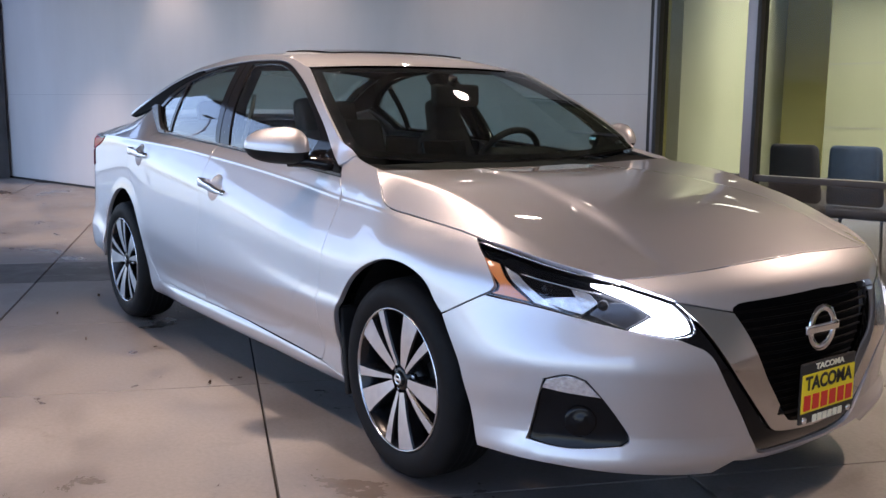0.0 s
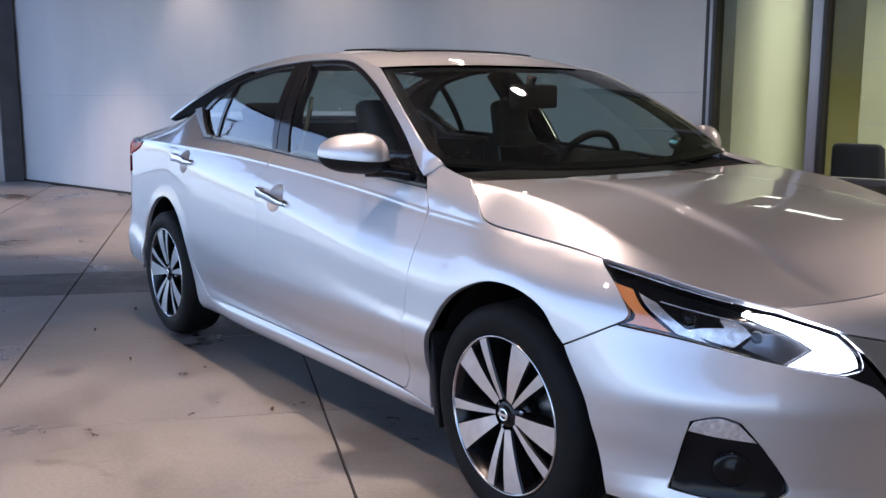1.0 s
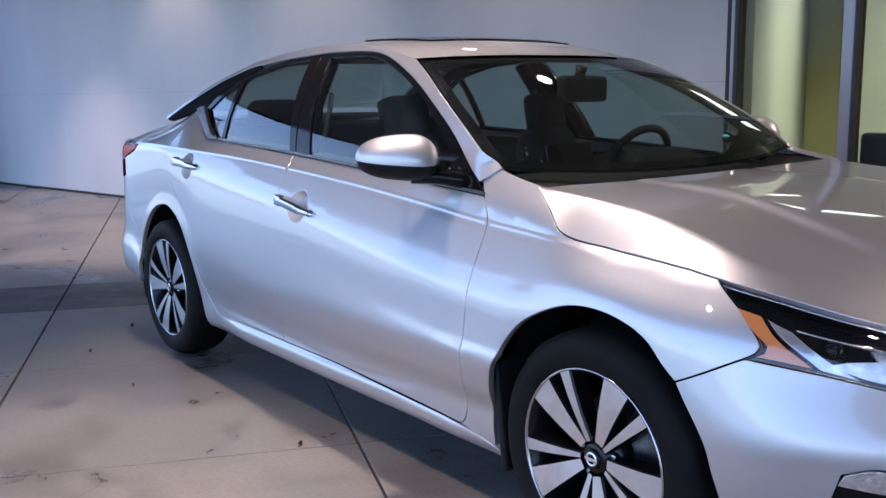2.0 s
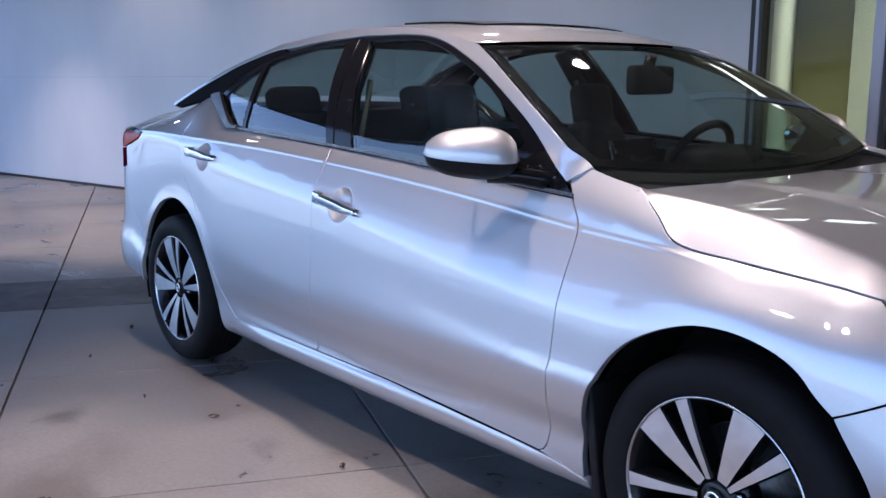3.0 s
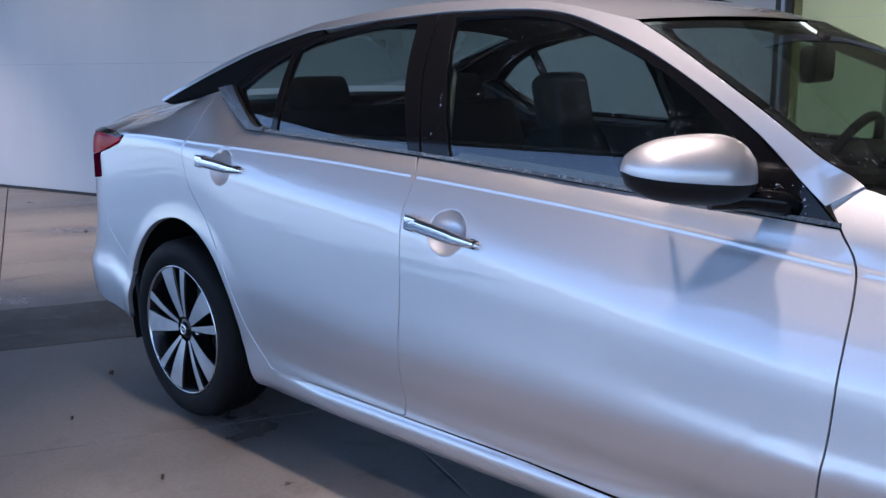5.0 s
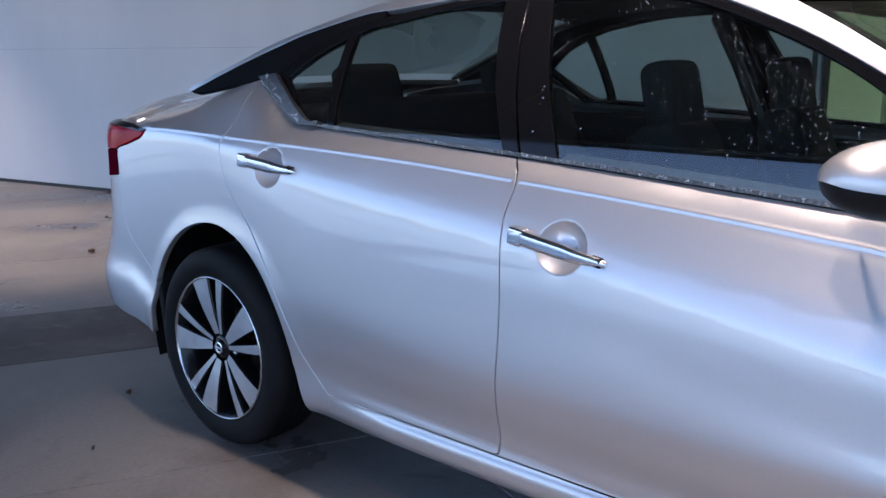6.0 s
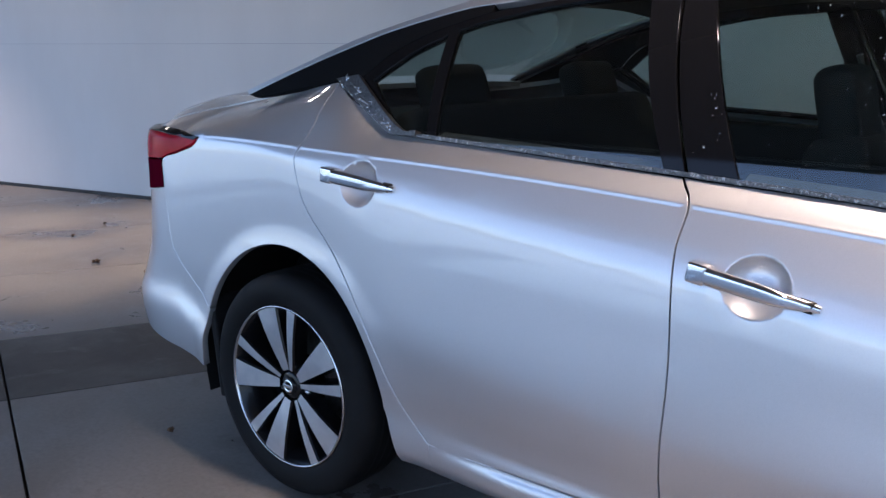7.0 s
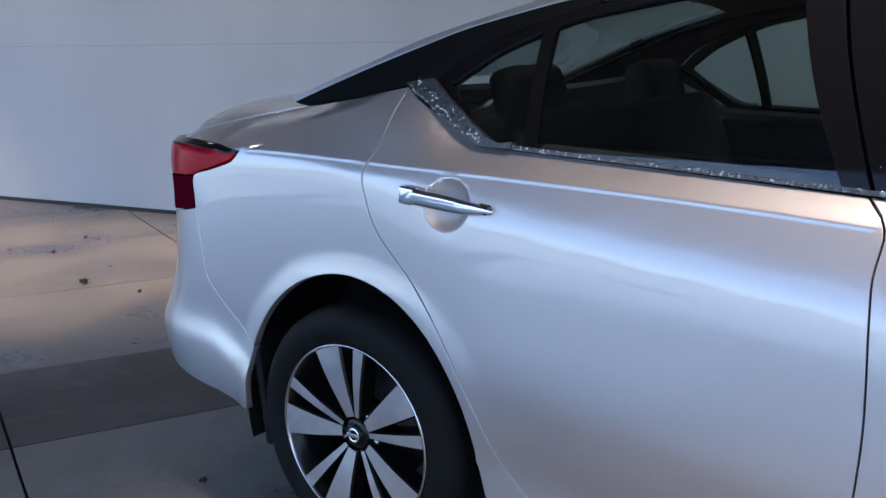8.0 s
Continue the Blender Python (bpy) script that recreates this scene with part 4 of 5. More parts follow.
for flip in (False, True):
    q = patch(skin, TAIL_RED, lift=0.004, grid=0.03, mirror=flip, depth=0.03)
    tail = child("taillight", mesh_of("taillight", *q, RED_LENS), car, "red taillight with smoked lower leg")
    q = patch(skin, TAIL_DARK, lift=0.004, grid=0.03, mirror=flip, depth=0.03)
    child("lower_lens", mesh_of("lower_lens", *q, RED_DARK), tail, "dark smoked red lens")
    q = patch(skin, outline([(-3.258, 1.016), (-3.50, 1.027), (-3.726, 1.020), (-3.95, 1.01)], [(-3.95, 1.01), (-3.95, 1.0), (-3.726, 1.009), (-3.50, 1.016), (-3.28, 1.005)], [(-3.28, 1.005), (-3.258, 1.016)], gap=0), lift=0.006, grid=0.03, mirror=flip)
    child("bezel", mesh_of("bezel", *q, BLACK_GLOSS), tail, "gloss black bezel")
v, fc, n = patch(skin, outline(TAIL_SEAM, arch(-2.843, 0.388, 0.41, 157, 178)[1:], [(-3.2308, 0.344), (-3.240, 0.300)], [(-3.240, 0.300), (-3.35, 0.322), (-3.55, 0.350), (-3.75, 0.375), (-4.38, 0.38)], [(-4.38, 0.38), (-4.38, 0.80)], [(-4.38, 0.80), (-3.95, 0.80), (-3.61, 0.820), (-3.50, 0.832), (-3.434, 0.845)], gap=0.0004), both=True, grid=0.024, extra=[(-3.25 - 0.03 * i, z) for i in range(24) for z in (0.455, 0.475, 0.49, 0.518, 0.545, 0.575)])
child("rear_bumper", mesh_of("rear_bumper", v, fc, n, PAINT), car, "silver rear bumper cover")
v, fc, n = patch(skin, outline([(-3.64, 0.823), (-3.95, 0.803), (-4.38, 0.803)], [(-4.38, 0.803), (-4.38, 1.105)], [(-4.38, 1.105), (-3.90, 1.088), (-3.60, 1.045)], [(-3.60, 1.045), (-3.72, 0.94), (-3.64, 0.823)]), both=True, grid=0.03, lift=-0.006)
child("trunk_face", mesh_of("trunk_face", v, fc, n, PAINT), car, "silver rear face of the trunk lid")

# hood, windscreen, roof, rear glass, trunk lid as smooth sheets across the car
def along(run, t):
    k = max(0.0, min(0.9999, t)) * (len(run) - 1)
    return run[int(k)].lerp(run[int(k) + 1], k - int(k))


side_run = [Vector(skin(*p)) for p in catmull(HOOD_SIDE, 0.02)[:-1] + catmull(LAMP_TOP, 0.02)]
seam_run = [Vector(skin(*p)) for p in catmull(NOSE_SEAM[::-1], 0.02)]
EDGE_Y, EDGE_Z = spl(*[(p.x, -p.y) for p in side_run]), spl(*[(p.x, p.z + 0.001) for p in side_run])
SEAM_X, SEAM_Z = spl(*[(-p.y, p.x) for p in seam_run]), spl(*[(-p.y, p.z + 0.001) for p in seam_run])
HOOD_MID = spl((-0.5, 0.975), (-0.1, 0.968), (0.2, 0.943), (0.5, 0.896), (0.7, 0.840), (0.85, 0.790), (0.9, 0.77))
HOOD_LIP = spl((-0.35, 0.012), (-0.262, 0.058), (-0.184, 0.088), (0.1, 0.088), (0.4, 0.062), (0.7, 0.034), (0.88, 0.016))
HOOD_CROWN = spl((-0.4, -0.022), (0.0, 0.002), (0.2, 0.03), (0.4, 0.062), (0.6, 0.10), (0.72, 0.117), (0.9, 0.12))
HOOD_RIDGE = spl((-0.4, 0.28), (-0.08, 0.33), (0.345, 0.43), (0.65, 0.47), (0.88, 0.50))
HOOD_STEP = spl((-0.4, -0.002), (0.0, -0.006), (0.5, -0.009), (0.9, -0.008))


def hood_free(x, q):
    bend, w, crown = EDGE_Y(x) - HOOD_LIP(x), 0.016, HOOD_CROWN(x)
    top = HOOD_MID(x) - crown * (q / 0.75) ** 2 + HOOD_STEP(x) * math.tanh((q - HOOD_RIDGE(x)) / 0.020)
    d, de = max(0.0, q - bend), HOOD_LIP(x)
    fall = HOOD_MID(x) - crown * (EDGE_Y(x) / 0.75) ** 2 + HOOD_STEP(x) * math.tanh((EDGE_Y(x) - HOOD_RIDGE(x)) / 0.020) - EDGE_Z(x)
    return top - fall * (math.hypot(d, w) - w) / (math.hypot(de, w) - w)


def hood_at(x, y):
    """The hood's height field, bent down at its sides and led into the nose seam."""
    q = abs(y)
    z = hood_free(x, q)
    sx = SEAM_X(q)
    k = min(1.0, max(0.0, (x - sx + 0.35) / 0.35))
    qc = min(q, -seam_run[-1].y)
    return x, y, z + (SEAM_Z(qc) - hood_free(SEAM_X(qc), qc)) * k * k * (3 - 2 * k)


hood_rim = [(-0.40, 0.0), (-0.398, -0.25), (-0.39, -0.5), (side_run[0].x, side_run[0].y)]
border = outline(hood_rim, [(p.x, p.y) for p in side_run], [(side_run[-1].x, side_run[-1].y)] + [(p.x, p.y) for p in seam_run[::-1]][1:], [(seam_run[0].x, 0.0), (-0.40, 0.0)], gap=0.0015)
v, fc, n = patch(hood_at, border, grid=0.028, depth=0.016, both=True, extra=[(-0.3 + 0.03 * i, -HOOD_RIDGE(-0.3 + 0.03 * i) + d) for i in range(36) for d in (-0.05, -0.03, -0.02, -0.01, 0.0, 0.01, 0.02, 0.03, 0.05)]
               + [(x, -EDGE_Y(x) + HOOD_LIP(x) * d) for x in (-0.30 + 0.016 * i for i in range(70)) if HOOD_LIP(x) > 0.018 for d in (0.25, 0.5, 0.75, 0.92, 1.08, 1.3, 1.7)])
child("hood", mesh_of("hood", v, fc, n, PAINT), car, "silver hood with raised ridges")

PILLAR_A = [(-1.119, 1.370), (-0.98, 1.303), (-0.74, 1.171), (-0.517, 1.033)]
RAIL = [(-3.185, 1.150), (-2.94, 1.240), (-2.77, 1.303), (-2.56, 1.362), (-2.371, 1.408), (-1.993, 1.445), (-1.635, 1.446), (-1.385, 1.424), (-1.119, 1.370)]
DLO_TOP = [(-2.702, 1.200), (-2.618, 1.268), (-2.50, 1.322), (-2.333, 1.370), (-2.08, 1.407), (-1.774, 1.420), (-1.497, 1.415), (-1.336, 1.394), (-1.163, 1.340), (-1.002, 1.273), (-0.83, 1.183), (-0.719, 1.113), (-0.616, 1.028), (-0.545, 0.960)]
BLACK_TOP = [(-3.175, 1.140), (-2.944, 1.226), (-2.78, 1.283), (-2.647, 1.326), (-2.43, 1.376), (-2.333, 1.388)]
pillar_run = [Vector(pillar(*p)) for p in catmull(PILLAR_A, 0.03)]
rail_run = [Vector(cabin(*p)) for p in catmull(RAIL, 0.03)]
roof_mid = catmull([(-3.26, 0, 1.160), (-2.95, 0, 1.290), (-2.70, 0, 1.372), (-2.45, 0, 1.432), (-2.10, 0, 1.474), (-1.75, 0, 1.484), (-1.42, 0, 1.468), (-1.20, 0, 1.437), (-1.0, 0, 1.380)], 0.03)
glass_mid = catmull([(-1.0, 0, 1.380), (-0.80, 0, 1.268), (-0.56, 0, 1.118), (-0.40, 0, 0.998)], 0.03)


def across(mid, edge, p=2.2):
    def f(s, t):
        a, e = along(mid, t), along(edge, t)
        q = abs(s)
        return a.x + (e.x - a.x) * q ** p, s * abs(e.y), a.z + (e.z - a.z) * q ** p
    return f


roof_at, screen_at = across(roof_mid, rail_run, 2.6), across(glass_mid, pillar_run)
v, fc, n = sheet(roof_at, 41, 60, (-1, 1), (0.36, 0.985), depth=0.01)
roof = child("roof", mesh_of("roof", v, fc, n, PAINT), car, "silver roof panel")
v, fc, n = sheet(roof_at, 21, 12, (-0.66, 0.66), (0.64, 0.85), depth=0.008, lift=0.006)
child("sunroof", mesh_of("sunroof", v, fc, n, BLACK_GLOSS), roof, "dark glass sunroof panel")
v, fc, n = sheet(roof_at, 31, 20, (-0.93, 0.93), (0.02, 0.355))
child("rear_window", mesh_of("rear_window", v, fc, n, GLASS_REAR), car, "sloping tinted rear window")
for a, b in ((-1, -0.93), (0.93, 1)):
    v, fc, n = sheet(roof_at, 5, 30, (a, b), (0.0, 0.358), depth=0.01)
    child("roof_rail", mesh_of("roof_rail", v, fc, n, PAINT), car, "silver roof edge running into the trunk")
v, fc, n = sheet(screen_at, 41, 24, (-0.985, 0.985), (0.005, 0.985))
screen = child("windshield", mesh_of("windshield", v, fc, n, GLASS_CAR), car, "tinted curved windshield")
for a, b, c, d in ((-1, -0.93, 0, 1), (0.93, 1, 0, 1), (-0.93, 0.93, 0.0, 0.05), (-0.93, 0.93, 0.93, 1.0)):
    v, fc, n = sheet(screen_at, 16, 16, (a, b), (c, d), lift=-0.004)
    child("frit", mesh_of("frit", v, fc, n, BLACK_GLOSS), screen, "black glass border")
deck_mid = catmull([(-3.27, 0, 1.150), (-3.5, 0, 1.145), (-3.70, 0, 1.128), (-3.79, 0, 1.108)], 0.03)
deck_edge = [Vector(skin(*p)) for p in catmull([(-3.12, 1.142), (-3.25, 1.124), (-3.45, 1.087), (-3.62, 1.045)], 0.03)]
v, fc, n = sheet(across(deck_mid, deck_edge, 3.0), 41, 24, (-0.995, 0.995), (0, 1), depth=0.02)
child("trunk_lid", mesh_of("trunk_lid", v, fc, n, PAINT), car, "silver trunk lid")
cowl_edge = [Vector(p) for p in catmull([(-0.57, -0.73, 1.005), (-0.345, -0.765, 0.982)], 0.03)]
v, fc, n = sheet(across(catmull([(-0.44, 0, 0.965), (-0.385, 0, 0.955)], 0.03), cowl_edge, 2), 21, 4, (-1, 1), (0, 1))
child("cowl", mesh_of("cowl", v, fc, n, BLACK_PLASTIC), car, "black plastic cowl below the windshield")

# pillars, window surrounds, side glass
both_sides("a_pillar", outline([(-2.333, 1.388), (-2.08, 1.410), (-1.774, 1.423)], [(-1.774, 1.423), (-1.497, 1.417), (-1.336, 1.396), (-1.163, 1.342), (-1.002, 1.275), (-0.83, 1.185), (-0.719, 1.115), (-0.62, 1.033), (-0.575, 0.995)],
                               [(-0.575, 0.995), (-0.52, 1.032)], PILLAR_A[::-1], RAIL[4:][::-1], [(-2.371, 1.408), (-2.333, 1.388)], gap=0.0), PAINT, (car, car), f=pillar, lift=0.004, label="silver A-pillar and roof side rail")
both_sides("c_pillar_trim", outline(BLACK_TOP, [(-2.333, 1.388), (-2.333, 1.370)], DLO_TOP[:4][::-1], [(-2.702, 1.200), (-2.786, 1.190)], [(-2.786, 1.190), (-2.918, 1.170), (-3.114, 1.139), (-3.175, 1.140)], gap=0.0), BLACK_SATIN, (car, car), f=cabin, lift=0.002, label="satin black C-pillar trim")
both_sides("c_pillar", outline(RAIL[:5], [(-2.371, 1.408), (-2.333, 1.388)], BLACK_TOP[::-1], [(-3.175, 1.140), (-3.185, 1.150)], gap=0.0, step=0.015), PAINT, (car, car), f=cabin, lift=0.006, label="silver roof edge above the black trim")


def frame_of(name, parents, outer, inner, label):
    return both_sides(name, outline(*outer), BLACK_GLOSS, parents, f=cabin, holes=[outline(*h, gap=0.0) for h in inner], depth=0.02, grid=0.04, label=label)


F_TOP = [(-1.745, 1.405), (-1.497, 1.401), (-1.345, 1.380), (-1.17, 1.325), (-1.01, 1.258), (-0.90, 1.196), (-0.80, 1.128), (-0.755, 1.09)]
F_GLASS = [F_TOP, [(-0.755, 1.09), (-0.84, 0.986)], [(-0.84, 0.986), (-1.20, 1.006), (-1.585, 1.028)], [(-1.585, 1.028), (-1.660, 1.20), (-1.745, 1.405)]]
R_TOP = [(-2.415, 1.325), (-2.33, 1.350), (-2.10, 1.388), (-1.895, 1.402)]
R_GLASS = [R_TOP, [(-1.895, 1.402), (-1.83, 1.22), (-1.745, 1.032)], [(-1.745, 1.032), (-2.10, 1.048), (-2.385, 1.062)], [(-2.385, 1.062), (-2.415, 1.325)]]
Q_GLASS = [[(-2.445, 1.315), (-2.55, 1.268), (-2.655, 1.196)], [(-2.655, 1.196), (-2.52, 1.072)], [(-2.52, 1.072), (-2.415, 1.067)], [(-2.415, 1.067), (-2.445, 1.315)]]
frame_of("door_frame", front_door, [DLO_TOP[5:], [(-0.545, 0.960), (-0.995, 0.985), (-1.40, 1.010), (-1.690, 1.025)], [(-1.690, 1.025), (-1.718, 1.10), (-1.774, 1.260), (-1.82, 1.420)], [(-1.82, 1.420), (-1.774, 1.420)]], [F_GLASS], "gloss black window surround")
frame_of("door_frame", rear_door, [[(-1.824, 1.420), (-1.778, 1.260), (-1.722, 1.10), (-1.694, 1.025)], [(-1.694, 1.025), (-2.13, 1.045), (-2.54, 1.061)], [(-2.54, 1.061), (-2.702, 1.200)], DLO_TOP[:5], [(-2.08, 1.407), (-1.824, 1.420)]], [R_GLASS, Q_GLASS], "gloss black window surround")
for parents, shape, mat in ((front_door, F_GLASS, GLASS_CAR), (rear_door, R_GLASS, GLASS_REAR), (rear_door, Q_GLASS, GLASS_REAR)):
    for ob in both_sides("pane", outline(*shape, gap=-0.004), mat, parents, f=cabin, lift=-0.006, depth=0.0, grid=0.05, label="tinted window pane"):
        ob.visible_shadow = True
# bright strip under the windows
for parents, lo in ((front_door, BELT_F), (rear_door, BELT_R)):
    up = [(p[0], p[1] + 0.008) for p in lo]
    both_sides("window_trim", outline(lo, [lo[-1], up[-1]], up[::-1], [up[0], lo[0]], gap=0.0, step=0.03), WET_TRIM, parents, f=cabin, lift=0.010, depth=0.014, grid=0.05, label="chrome strip under the window")
both_sides("window_trim", outline([(-2.532, 1.060), (-2.783, 1.190)], [(-2.783, 1.190), (-2.700, 1.202)], [(-2.700, 1.202), (-2.505, 1.078), (-2.44, 1.073)], [(-2.44, 1.073), (-2.44, 1.059)], [(-2.44, 1.059), (-2.532, 1.060)], gap=0.0),
           WET_TRIM, rear_door, f=cabin, lift=0.018, depth=0.024, grid=0.03, label="broad chrome kick-up of the window strip")

# handles
def grip(a, b, side, root, rings=14):
    """A straight pull handle from its pointed front end a to its squared rear end b, with a flat face and chamfered edges."""
    bm = bmesh.new()
    rows = []
    for i in range(rings):
        t = i / (rings - 1)
        x, z = a[0] + (b[0] - a[0]) * t, a[1] + (b[1] - a[1]) * t
        h = 0.007 + 0.0125 * min(1.0, t / 0.42) ** 0.8
        out = 0.014 + 0.018 * min(1.0, t / 0.30)
        y = root + out
        sec = ((0.0, 0.55), (0.0, -0.45), (-0.006, -0.85), (-0.014, -1.0), (-0.022, -0.6), (-0.022, 0.6), (-0.012, 1.0), (-0.004, 0.92))
        rows.append([bm.verts.new((x, side * (y + d), z + h * k)) for d, k in sec])
    for p, q in zip(rows, rows[1:]):
        for j in range(8):
            bm.faces.new((p[j], p[(j + 1) % 8], q[(j + 1) % 8], q[j]))
    bm.faces.new(rows[0])
    bm.faces.new(rows[-1][::-1])
    bmesh.ops.recalc_face_normals(bm, faces=bm.faces)
    bmesh.ops.bevel(bm, geom=[e for e in bm.edges if e.calc_face_angle(0) > 0.3], offset=0.0016, segments=2, profile=0.6, affect="EDGES")
    for f in bm.faces:
        f.smooth = True
    return bm


for parents, a, b in ((front_door, (-1.368, 0.829), (-1.610, 0.865)), (rear_door, (-2.408, 0.941), (-2.642, 0.960))):
    for side, parent in zip((-1, 1), parents):
        root = (side_y(a[0], a[1]) + side_y(b[0], b[1])) / 2
        h = part("handle", grip(a, b, side, root), CHROME, parent, "chrome pull handle")
        lean = Matrix.Rotation(math.atan2(b[1] - a[1], a[0] - b[0]), 4, "Y")
        cap = part("key_cap", moved(box(-0.014, 0.026, -0.016, 0.016, -0.0200, 0.0200, 0.006, 3), Matrix.Translation((b[0] + 0.006, side * (root + 0.0168), b[1] + 0.0005)) @ lean), CHROME, h, "chrome lock end of the handle")
        part("foot", moved(box(-0.016, 0.016, -0.014, 0.014, -0.010, 0.010, 0.004, 2), Matrix.Translation((a[0] - 0.028, side * (root + 0.004), a[1] + 0.004)) @ lean), BLACK_PLASTIC, h, "dark foot of the handle")

# door mirrors
def mirror_shell(u, w):
    """u: 0 at the inner end to 1 at the tip, w: round the section."""
    q = math.sqrt(max(0.0, 1 - abs(2 * u - 1) ** 2.7)) ** 0.95 if 0 < u < 1 else 0.0
    cx, cy, cz = -0.690 - 0.205 * u, -0.845 - 0.175 * u, 1.045 + 0.018 * u
    up = (0.100 - 0.040 * u if math.sin(w) > 0 else 0.060) * q
    return cx + 0.06 * math.cos(w) * q + 0.0, cy - 0.055 * math.cos(w) * q, cz + up * math.sin(w)


for side, parent in zip((1, -1), front_door):
    def place_mirror(bm):
        if side < 0:
            moved(bm, Matrix.Diagonal((1, -1, 1, 1)))
            bmesh.ops.reverse_faces(bm, faces=bm.faces)
        return bm

    def shell(w0, w1, grow, n=22, m=20):
        bm = bmesh.new()
        vs = [[bm.verts.new(Vector(mirror_shell(i / (n - 1), w0 + (w1 - w0) * j / (m - 1)))) for j in range(m)] for i in range(n)]
        for i in range(n - 1):
            for j in range(m - 1):
                bm.faces.new((vs[i][j], vs[i][j + 1], vs[i + 1][j + 1], vs[i + 1][j]))
        bmesh.ops.remove_doubles(bm, verts=bm.verts, dist=1e-5)
        bmesh.ops.recalc_face_normals(bm, faces=bm.faces)
        c = Vector((-0.79, -0.93, 1.05))
        for f in bm.faces:
            f.smooth = True
        if sum((f.normal.dot(f.calc_center_median() - c) for f in bm.faces)) < 0:
            bmesh.ops.reverse_faces(bm, faces=bm.faces)
        bmesh.ops.scale(bm, vec=(grow,) * 3, space=Matrix.Translation(-c), verts=bm.verts)
        return place_mirror(bm)
    mir = part("wing_mirror", shell(radians(-8), radians(188), 1.0), PAINT, parent, "silver mirror cap on a black base")
    part("base", shell(radians(-172), radians(-6), 0.985), BLACK_PLASTIC, mir, "black lower half of the mirror")
    part("arm", place_mirror(tube([(-0.76, -0.90, 1.008), (-0.70, -0.84, 1.004), (-0.66, -0.80, 0.996), (-0.64, -0.77, 0.985)], [0.026, 0.024, 0.026, 0.030], 12)), BLACK_GLOSS, mir, "gloss black mirror arm")
    part("reflector", place_mirror(moved(lathe([(0.001, 0), (0.085, 0), (0.09, 0.003)], 24), Matrix.Translation((-0.845, -0.905, 1.05)) @ Matrix.Rotation(radians(128), 4, "Z") @ Matrix.Diagonal((1, 1, 0.55, 1)))), CHROME, mir, "mirror glass")

# wheels
TYRE = [(0.232, 0.085), (0.239, 0.102), (0.250, 0.108), (0.275, 0.112), (0.300, 0.108), (0.318, 0.096), (0.327, 0.082), (0.330, 0.065), (0.332, 0.0), (0.330, -0.065), (0.318, -0.096), (0.275, -0.112), (0.232, -0.100), (0.226, -0.085)]


